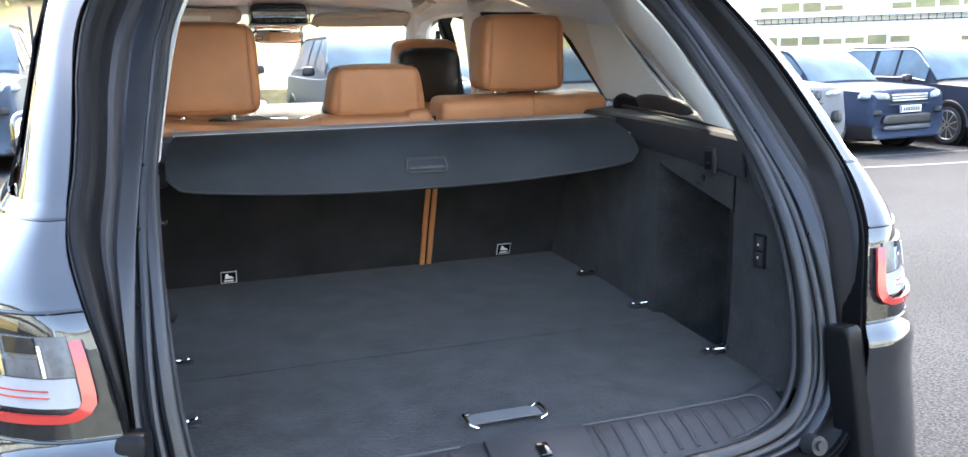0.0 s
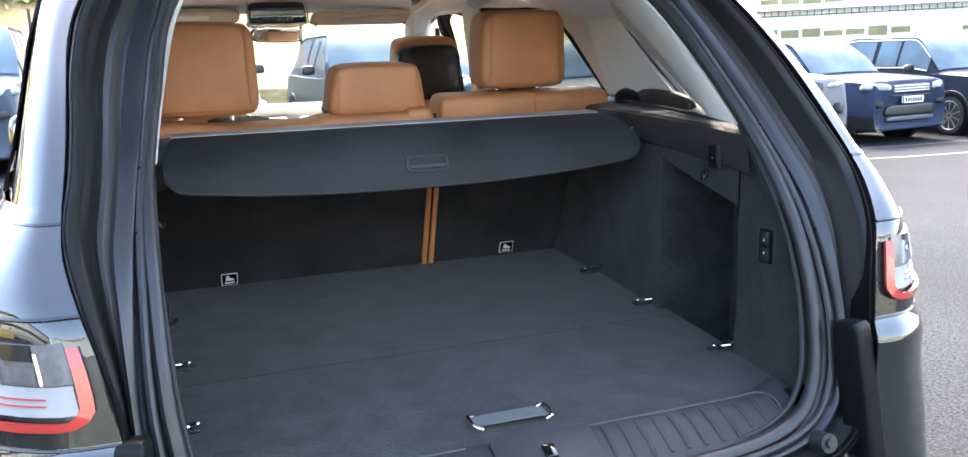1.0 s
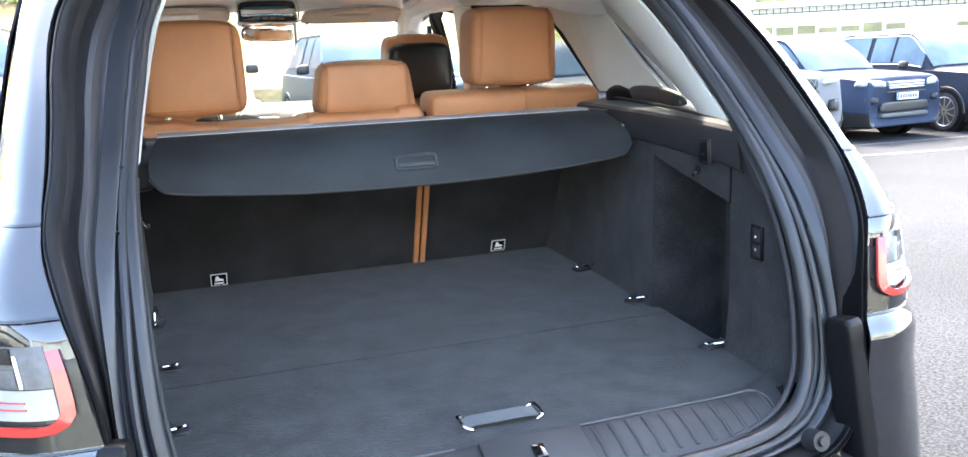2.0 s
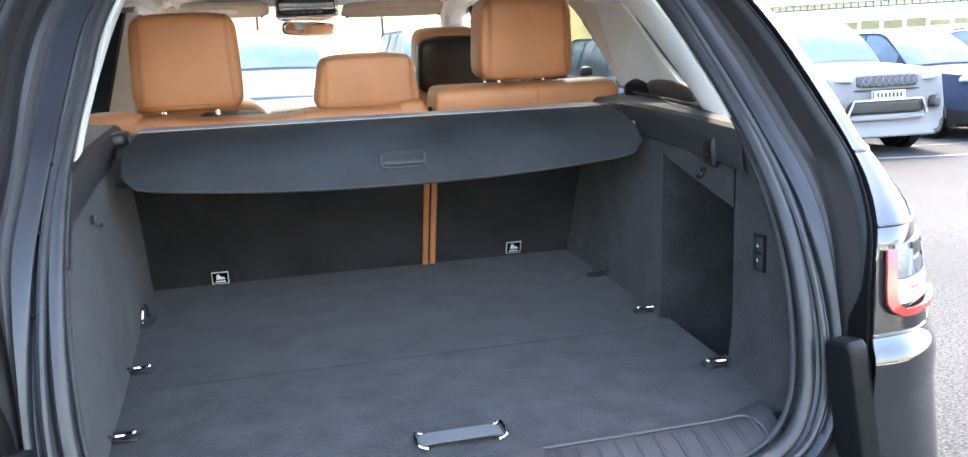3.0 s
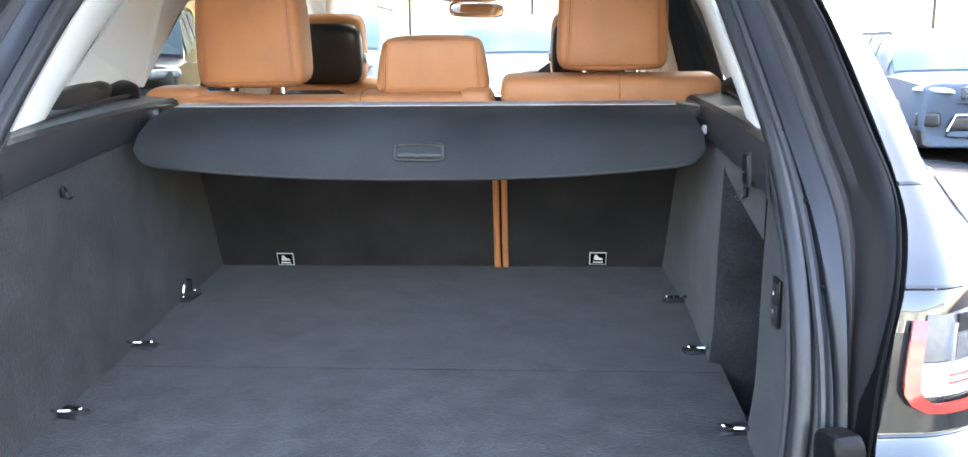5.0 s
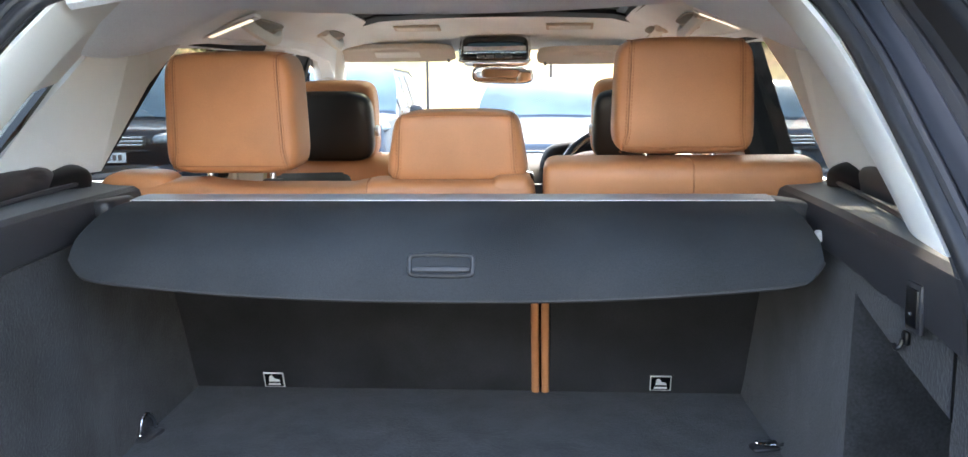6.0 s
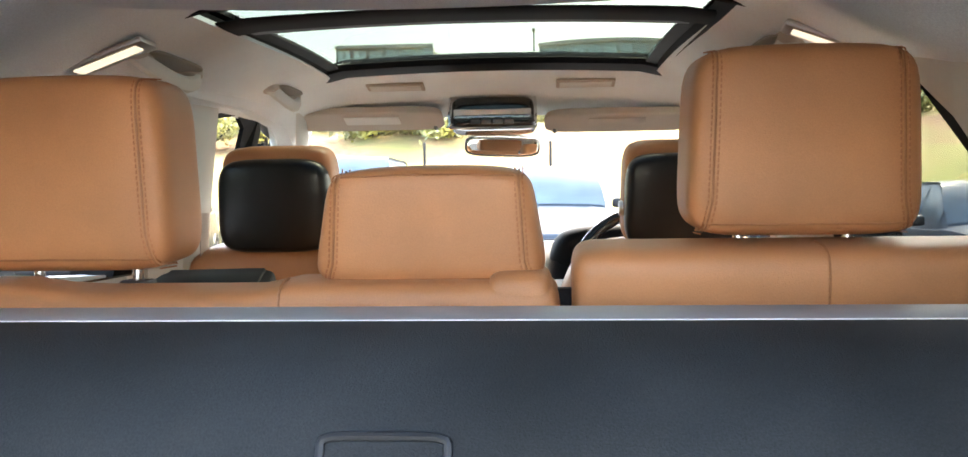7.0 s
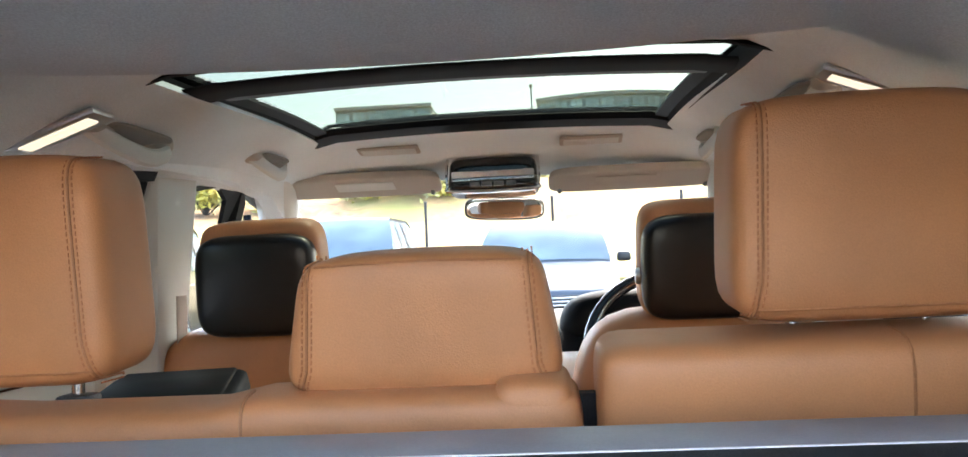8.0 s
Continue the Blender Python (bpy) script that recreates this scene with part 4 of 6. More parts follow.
# pull handle of the floor
pull = thing("floor_pull_handle", "dark webbing pull handle with bright end clips on the boot floor", "handle")
bm = B()
sheet(bm, [[(-0.066, -0.016, 0.004), (-0.066, 0.016, 0.004)], [(-0.05, -0.017, 0.008), (-0.05, 0.017, 0.008)], [(0.05, -0.017, 0.008), (0.05, 0.017, 0.008)], [(0.066, -0.016, 0.004), (0.066, 0.016, 0.004)]], 0.003)
part("strap", bm, PLASTIC_GREY, pull, "grey strap")
for s in (1, -1):
    bm = B()
    tube(bm, smooth_line([(s * 0.058, 0.024, 0.005), (s * 0.067, 0.0235, 0.009), (s * 0.0715, 0.018, 0.011), (s * 0.072, 0.0, 0.012), (s * 0.0715, -0.018, 0.011), (s * 0.067, -0.0235, 0.009), (s * 0.058, -0.024, 0.005)], 3), 0.0030, 8)
    part("clip", bm, CHROME, pull, "bright metal clip")
pull.matrix_basis = at_floor(0.014, 0.142, 0.003)

# wall fittings
sock = thing("power_socket", "black power socket on the boot side wall", "socket")
bm = B()
box(bm, (0, 0, 0), (0.006, 0.040, 0.052), 0.002)
part("plate", bm, PLASTIC, sock)
bm = B()
box(bm, (-0.002, 0, 0.0), (0.006, 0.030, 0.040), 0.002)
part("flap", bm, SHELL, sock)
bm = B()
box(bm, (-0.0054, 0, -0.006), (0.002, 0.006, 0.003))
part("icon", bm, PLASTIC_GREY, sock, smooth=False)
sock.matrix_basis = pose(0.5535, 0.334, 1.158)


def bag_hook(x, y, z, s):
    t = thing("bag_hook", "black folding bag hook on the boot side wall", "hook", "bag hooks")
    bm = B()
    cushion(bm, 0.007, 0.014, 0.016, 0.9, 4, 6)
    part("base", bm, SHELL, t)
    bm = B()
    tube(bm, smooth_line([(-s * 0.003, 0, -0.002), (-s * 0.006, 0, -0.009), (-s * 0.011, 0, -0.011), (-s * 0.013, 0, -0.006)], 4), 0.0026, 8)
    part("hook", bm, SHELL, t)
    t.matrix_basis = pose(x, y, z)


bag_hook(0.560, 0.372, 1.116, 1)
bag_hook(-0.526, 0.385, 1.115, -1)

sw = thing("suspension_switch", "black switch panel with two white arrows on the boot side wall", "switch")
bm = B()
box(bm, (0, 0, 0), (0.006, 0.034, 0.066), 0.002)
part("panel", bm, SHELL, sw)
for k in (-1, 1):
    bm = B()
    box(bm, (-0.0025, 0, 0.015 * k), (0.004, 0.024, 0.026), 0.0015)
    b_ = part("button", bm, PLASTIC, sw)
    bm = B()
    plate(bm, [(-0.005, -0.004 * k), (0.005, -0.004 * k), (0.0, 0.005 * k)], lambda u, v, w: (-0.0054 + w, u * 0.6, v * 0.6 + 0.013 * k), 0.001)
    part("arrow", bm, LABEL_W, b_, smooth=False)
sw.matrix_basis = pose(0.564, 0.176, 0.995)

# ---- rear seats ----
LEAN_BACK = (1.10 - 0.935) / (1.24 - 0.82)


def back_y(z):
    return 1.10 - LEAN_BACK * (z - 0.82)


def stitched(pts, parent, off=0.0042, step=0.0062):
    """A sewn seam: a sunken dark line with a row of stitches on either side, as one part."""
    bm = B()
    tube(bm, pts, 0.0013, 5)
    part("seam", bm, LEATHER_DARK, parent)
    L = [Vector(p) for p in pts]
    bm = B()
    for d in (-off, off):
        acc = 0.0
        for a, b in zip(L, L[1:]):
            seg = (b - a).length
            t = (b - a).normalized()
            side = t.cross(Vector((0, 1, 0))).normalized()
            while acc < seg:
                c = a + t * acc + side * d
                rod(bm, c - t * step * 0.32, c + t * step * 0.32, 0.0009, n=5)
                acc += step
            acc -= seg
    part("stitching", bm, THREAD, parent, "tan stitching")


def headrest(parent, cx, z0, z1, w, y0, d, top=0.94, posts=True, seams=True, spread=0.0):
    h = z1 - z0
    bm = B()
    cushion(bm, w, d, h, top, 7.0, 14, pose(cx, y0 + d / 2, (z0 + z1) / 2, 4), crown=0.004)
    hr = part("headrest", bm, LEATHER, parent, "tan leather head restraint")
    if seams:
        pm = pose(cx, y0 + d / 2, (z0 + z1) / 2, 4)
        for s in (1, -1):
            pts = []
            for i in range(29):
                ang = math.pi * (0.5 - i / 28) * 0.97          # from the top of the rear face round to its foot
                zz = math.sin(ang)
                zz = max(-0.995, min(0.995, math.copysign(abs(zz) ** 0.55, zz) if abs(zz) > 0 else 0.0))
                xx = s * (0.80 + spread * (1 + zz) + 0.06 * max(0.0, -zz - 0.6) / 0.4)
                r_ = max(0.0, 1 - abs(xx) ** 7 - abs(zz) ** 7)
                yy = -(r_ ** (1 / 7.0)) if abs(ang) <= math.pi / 2 else 0
                t = (zz + 1) / 2
                k = 1 + (top - 1) * t
                pts.append(pm @ Vector((xx * w / 2 * k, yy * d / 2 - 0.0010, zz * h / 2 + 0.004 * max(zz, 0) * (1 - xx * xx))))
            stitched(pts[2:-2], hr)
        # the panel seam along the foot, and along the head of the low middle restraint
        for zz in (-0.86,) if not spread else (-0.90, 0.88):
            pts = []
            for i in range(21):
                xx = (0.84 if zz < 0 else 0.84 + 2 * spread) * (i / 10 - 1)
                yy = -max(0.0, 1 - abs(xx) ** 7 - abs(zz) ** 7) ** (1 / 7.0)
                k = 1 + (top - 1) * (zz + 1) / 2
                pts.append(pm @ Vector((xx * w / 2 * k, yy * d / 2 - 0.0004, zz * h / 2 + 0.004 * max(zz, 0) * (1 - xx * xx))))
            bm = B()
            tube(bm, pts, 0.0011, 5)
            part("seam", bm, LEATHER_DARK, hr)
    if posts:
        for s in (1, -1):
            bm = B()
            rod(bm, (cx + s * w * 0.24, y0 + d * 0.55, z0 - 0.05), (cx + s * w * 0.24, y0 + d * 0.55, z0 + 0.02), 0.006)
            part("post", bm, CHROME, hr, "chrome post")
            bm = B()
            box(bm, (cx + s * w * 0.24, y0 + d * 0.55, z0 - 0.022), (0.034, 0.03, 0.014), 0.004)
            part("post_collar", bm, PLASTIC, hr, "black collar")
    return hr


def rear_seat(x0, x1, ztop, label, deep=0.12, dip=0.0):
    t = thing("rear_bench", label, "bench seat", "rear seats")
    # carpeted back
    bm = B()
    f = lambda u, v, w: (u, back_y(v) + w, v)
    plate(bm, [(x0 + 0.004, 0.80), (x1 - 0.004, 0.80), (x1 - 0.004, 1.205), (x0 + 0.004, 1.205)], f, 0.05)
    part("back_panel", bm, SEATBACK, t, "black carpeted back", smooth=False)
    # padded leather top and front
    bm = B()
    w = x1 - x0
    cushion(bm, w, deep, 0.115, 1.0, 5.0, 26, pose((x0 + x1) / 2, 0.925 + deep / 2, ztop - 0.056, 6), cap=0.045)
    for v in bm.verts:          # a shallow dip under the armrest panel
        v.co.z -= dip * ease(-0.43, -0.38, v.co.x) * ease(0.13, 0.17, -v.co.x) * ease(ztop - 0.05, ztop - 0.01, v.co.z)
    part("top_bolster", bm, LEATHER, t, "tan leather top of the backrest")
    bm = B()
    cushion(bm, w - 0.01, 0.15, 0.58, 1.0, 8.0, 10, pose((x0 + x1) / 2, 1.17, 0.89, 20))
    part("backrest", bm, LEATHER, t, "tan leather backrest")
    bm = B()
    cushion(bm, w - 0.01, 0.52, 0.16, 1.0, 7.0, 10, pose((x0 + x1) / 2, 1.42, 0.66, 4))
    part("seat", bm, LEATHER, t, "tan leather seat cushion")
    return t


left = rear_seat(-0.634, 0.150, 1.247, "wide tan leather rear seat with a black carpeted back", 0.095, 0.009)
headrest(left, -0.389, 1.259, 1.470, 0.243, 0.945, 0.125)
headrest(left, 0.012, 1.244, 1.364, 0.254, 0.945, 0.11, 0.84, posts=False, spread=0.045)
bm = B()
cushion(bm, 0.075, 0.092, 0.10, 0.92, 5.0, 10, pose(0.108, 0.972, 1.208, 6))
part("shoulder_bolster", bm, LEATHER, left, "tan leather shoulder of the backrest")
bm = B()
cushion(bm, 0.15, 0.092, 0.10, 0.90, 4.0, 10, pose(-0.556, 0.972, 1.213, 6))
part("shoulder_bolster", bm, LEATHER, left, "tan leather shoulder of the backrest")
right = rear_seat(0.162, 0.632, 1.281, "narrow tan leather rear seat with a black carpeted back")
headrest(right, 0.402, 1.291, 1.485, 0.242, 0.945, 0.125)
# dark plate added behind the seat split so daylight doesn't leak through
bm = B()
plate(bm, [(0.135, 0.78), (0.178, 0.78), (0.178, 1.235), (0.135, 1.235)], lambda u, v, w: (u, back_y(v) + 0.030 + w, v), 0.02)
part("gap_lining", bm, SEATBACK, left, smooth=False)
for x, t in ((0.147, left), (0.166, right)):
    bm = B()
    tube(bm, [(x, back_y(z) - 0.004, z) for z in np.linspace(0.80, 1.205, 12)], (0.0075, 0.006), 8)
    part("edge_piping", bm, LEATHER, t, "tan leather edge piping")
for x, t, zt, dp in ((-0.14, left, 1.247, 0.095), (0.415, right, 1.281, 0.12)):
    pm = pose(0, 0.925 + dp / 2, zt - 0.056, 6)
    pts = []
    for i in range(17):
        a_ = -0.9 + i / 16 * 2.4
        c_, s_ = math.cos(a_), math.sin(a_)
        k_ = (abs(c_) ** 5 + abs(s_) ** 5) ** (1 / 5)
        pts.append(pm @ Vector((x, -c_ / k_ * (dp / 2 + 0.0004), s_ / k_ * 0.0579)))
    bm = B()
    tube(bm, pts, 0.0014, 5)
    part("seam", bm, LEATHER_DARK, t)
bm = B()
DARK_PAD = mat("black_pad", (0.004, 0.0045, 0.006), 0.55, grain=0.1, spec=0.03)
cushion(bm, 0.16, 0.22, 0.024, 0.93, 7, 10, pose(0, 0, 0, 3, 0, 14))
box(bm, (0, 0, 0.012), (0.125, 0.17, 0.006), 0.003, pose(0, 0, 0, 3, 0, 14))
o = tagged(part("folded_armrest_panel", bm, DARK_PAD), "black folded armrest panel lying behind the seat top", "armrest")
o.location = (-0.288, 1.125, 1.223)

# labels on the seat backs
def warning_label(x, y, z):
    t = thing("seat_label", "small black label with a white outlined pictogram on the seat back", "label", "labels on the seat backs")
    m = pose(x, y - 0.004, z, 90 + math.degrees(math.atan(LEAN_BACK)))
    bm = B()
    box(bm, (0, 0, 0), (0.040, 0.034, 0.0016))
    part("patch", bm, LABEL_W, t, smooth=False)
    bm = B()
    box(bm, (0, 0, 0.0010), (0.036, 0.030, 0.0010))
    part("ground", bm, GLOSS_BLACK, t, smooth=False)
    bm = B()
    plate(bm, [(-0.010, -0.004), (0.012, -0.004), (0.010, 0.001), (0.002, 0.003), (-0.003, 0.011), (-0.008, 0.009)], lambda u, v, w: (u, v + 0.001, 0.0018 + w), 0.0008)
    part("pictogram", bm, LABEL_W, t, smooth=False)
    bm = B()
    box(bm, (0, -0.0095, 0.0020), (0.024, 0.004, 0.0008))
    part("writing_bar", bm, LABEL_W, t, smooth=False)
    t.matrix_basis = m


warning_label(-0.366, back_y(0.843), 0.843)
warning_label(0.385, back_y(0.848), 0.848)

# ---- load cover ----
cover = thing("load_cover", "charcoal roller load cover with a stiff flap behind the seats", "load cover")
bm = B()
cushion(bm, 1.10, 0.10, 0.055, 1.0, 9.0, 10, pose(0, 0.817, 1.1965))
part("cassette", bm, PLASTIC_GREY, cover, "grey cassette")
bm = B()
sheet(bm, [[(x, y, z) for x in np.linspace(-0.480, 0.510, 9)] for y, z in ((0.757, 1.2275), (0.762, 1.2300), (0.790, 1.2325), (0.822, 1.2330))], 0.003)
bmesh.ops.recalc_face_normals(bm, faces=bm.faces)
strip_ = part("trim_strip", bm, STRIP_GREY, cover, "pale grey strip along the cassette")
bm = B()
tube(bm, [(x, 0.7555, 1.2270) for x in np.linspace(-0.480, 0.510, 9)], 0.0026, 6)
part("strip_edge", bm, STRIP, strip_, "bright silver edge")
for s in (1, -1):
    bm = B()
    cushion(bm, 0.075, 0.10, 0.030, 0.9, 5.0, 8, pose(s * 0.538, 0.785, 1.214, 0, s * 8, 0))
    part("end_cap", bm, RUBBER, cover, "black end cap")
    bm = B()
    cushion(bm, 0.07, 0.07, 0.10, 1.0, 6.0, 6, pose(s * 0.530, 0.815, 1.165))
    part("end_bracket", bm, RUBBER, cover, "black end bracket")


FLAP = smooth_line([(0, 0.754, 1.2225), (0, 0.715, 1.2170), (0, 0.675, 1.2040), (0, 0.643, 1.183), (0, 0.622, 1.160), (0, 0.610, 1.134), (0, 0.603, 1.105)], 8)


def flap(u, v):
    """u from -1 to 1 across, v from the strip (0) to the hanging edge (1)."""
    e = abs(u)
    k = v * (1 - 0.17 * e ** 2.2 - 0.16 * max(0, (e - 0.93) / 0.07) ** 2)
    half = 0.495 + 0.027 * min(1, v * 1.3)
    i = min(int(k * 48), 47)
    p = FLAP[i].lerp(FLAP[i + 1], k * 48 - i)
    return (0.018 + u * half, p.y - 0.012 * e * v, p.z)


us = sorted(set(list(np.linspace(-1, 1, 41)) + [-0.985, -0.97, -0.96, 0.96, 0.97, 0.985]))
bm = B()
sheet(bm, [[flap(u, v) for u in us] for v in np.linspace(0, 1, 14)], 0.006)
bmesh.ops.recalc_face_normals(bm, faces=bm.faces)
fl = part("flap", bm, COVER, cover, "stiff charcoal flap")
bm = B()
tube(bm, [flap(u, 1.0) for u in us], 0.004, 6)
part("edge_bead", bm, PLASTIC, fl)
hv = Vector(flap(0.02, 0.765))
hm = Matrix.Translation((0.026, hv.y, 1.1515)) @ pose(0, 0, 0, 69)
ring = []
for i in range(36):
    a_ = 2 * math.pi * i / 36
    c_, s_ = math.cos(a_), math.sin(a_)
    k_ = (abs(c_) ** 8 + abs(s_) ** 8) ** (1 / 8)
    ring.append(hm @ Vector((0.044 * c_ / k_, 0.0145 * s_ / k_, 0.0045)))
bm = B()
tube(bm, ring, 0.0036, 8, closed=True)
part("handle_frame", bm, GRIP, fl, "grey grip frame")
bm = B()
cushion(bm, 0.086, 0.027, 0.008, 1, 8, 8, hm @ Matrix.Translation((0, 0, 0.0015)))
part("handle_recess", bm, COVER, fl, "dark grip recess")
bm = B()
cushion(bm, 0.080, 0.008, 0.006, 1, 6, 6, hm @ Matrix.Translation((0, -0.006, 0.0055)))
part("grip_lip", bm, GRIP, fl, "charcoal grip lip")
bm = B()
cushion(bm, 0.012, 0.014, 0.018, 1, 3, 4, pose(0.548, 0.668, 1.187))
part("end_pin", bm, LABEL_W, cover, "white pin")

# ---- front seats ----
def front_seat(cx, label):
    t = thing("front_seat", label, "seat", "front seats")
    bm = B()
    cushion(bm, 0.236, 0.105, 0.210, 0.95, 6, 12, pose(cx, 1.845, 1.345, 6))
    hr = part("headrest", bm, LEATHER, t, "tan leather head restraint")
    bm = B()
    cushion(bm, 0.230, 0.080, 0.186, 0.96, 5, 12, pose(cx, 1.803, 1.329, 6))
    part("headrest_shell", bm, SHELL, hr, "black shell of the head restraint")
    bm = B()
    rod(bm, (cx + 0.114, 1.822, 1.315), (cx + 0.122, 1.822, 1.315), 0.016, 0.014)
    part("adjuster_button", bm, ALU, hr)
    bm = B()
    rod(bm, (cx - 0.114, 1.822, 1.315), (cx - 0.122, 1.822, 1.315), 0.016, 0.014)
    part("adjuster_button", bm, ALU, hr)
    for s in (1, -1):
        bm = B()
        rod(bm, (cx + s * 0.055, 1.84, 1.19), (cx + s * 0.055, 1.84, 1.26), 0.006)
        part("post", bm, CHROME, hr, "chrome post")
    bm = B()
    cushion(bm, 0.54, 0.16, 0.70, 0.90, 4.5, 12, pose(cx, 1.93, 0.912, 12))
    part("backrest", bm, LEATHER, t, "tan leather backrest")
    bm = B()
    cushion(bm, 0.50, 0.50, 0.16, 0.95, 5, 10, pose(cx, 2.12, 0.60))
    part("seat", bm, LEATHER, t, "tan leather seat cushion")


front_seat(-0.408, "tan leather front seat with a black headrest shell")
front_seat(0.397, "tan leather front seat with a black headrest shell")

# ---- steering wheel ----
wheel = thing("steering_wheel", "black leather steering wheel with tan centre", "steering wheel")
bm = B()
tube(bm, [(0.185 * math.cos(2 * math.pi * i / 40), 0.185 * math.sin(2 * math.pi * i / 40), 0) for i in range(40)], 0.0155, 10, closed=True)
part("rim", bm, GLOSS_BLACK, wheel, "black leather rim")
bm = B()
cushion(bm, 0.15, 0.12, 0.05, 0.9, 3, 8)
part("hub", bm, LEATHER, wheel, "tan hub")
for a in (0, 180, 270):
    bm = B()
    box(bm, (0.12, 0, 0), (0.12, 0.03, 0.014), 0.005)
    bmesh.ops.transform(bm, matrix=pose(0, 0, 0, 0, 0, a), verts=bm.verts)
    part("spoke", bm, ALU, wheel, "metal spoke")
wheel.matrix_basis = pose(0.385, 2.24, 1.135, 65)

# ---- roof fittings ----
mir = thing("rear_view_mirror", "frameless rear view mirror on a black stem", "mirror")
bm = B()
cushion(bm, 0.215, 0.028, 0.062, 1.0, 4, 8, crown=0.004)
part("housing", bm, PLASTIC, mir, "black housing")
bm = B()
cushion(bm, 0.205, 0.004, 0.053, 1.0, 4, 8, pose(0, -0.0145, 0))
part("mirror_face", bm, MIRROR, mir, "mirror glass")
bm = B()
rod(bm, (0, 0.01, 0.02), (0, 0.06, 0.085), 0.014, 0.02)
part("stem", bm, PLASTIC, mir)
mir.matrix_basis = pose(0.006, 2.60, 1.492, 4, 1.5, 9)

con = thing("overhead_console", "black and chrome overhead console under the roof", "console")
bm = B()
cushion(bm, 0.23, 0.12, 0.088, 0.94, 7, 10)
part("body", bm, GLOSS_BLACK, con, "glossy black body")
bm = B()
tube(bm, smooth_line([(-0.112, -0.045, 0.042), (-0.114, -0.060, 0.010), (-0.112, -0.062, -0.030), (-0.098, -0.060, -0.042), (0.098, -0.060, -0.042), (0.112, -0.062, -0.030), (0.114, -0.060, 0.010), (0.112, -0.045, 0.042)], 4), 0.004, 6)
part("trim", bm, CHROME, con, "chrome surround")
bm = B()
box(bm, (0, -0.060, -0.004), (0.205, 0.006, 0.026), 0.003, pose(0, 0, 0, -14))
part("chrome_band", bm, CHROME, con, "chrome band")
for i in range(4):
    bm = B()
    box(bm, (-0.045 + 0.03 * i, -0.061, -0.026), (0.024, 0.006, 0.012), 0.002)
    part("button", bm, PLASTIC_GREY, con)
con.matrix_basis = pose(-0.010, 2.47, 1.563, -6)

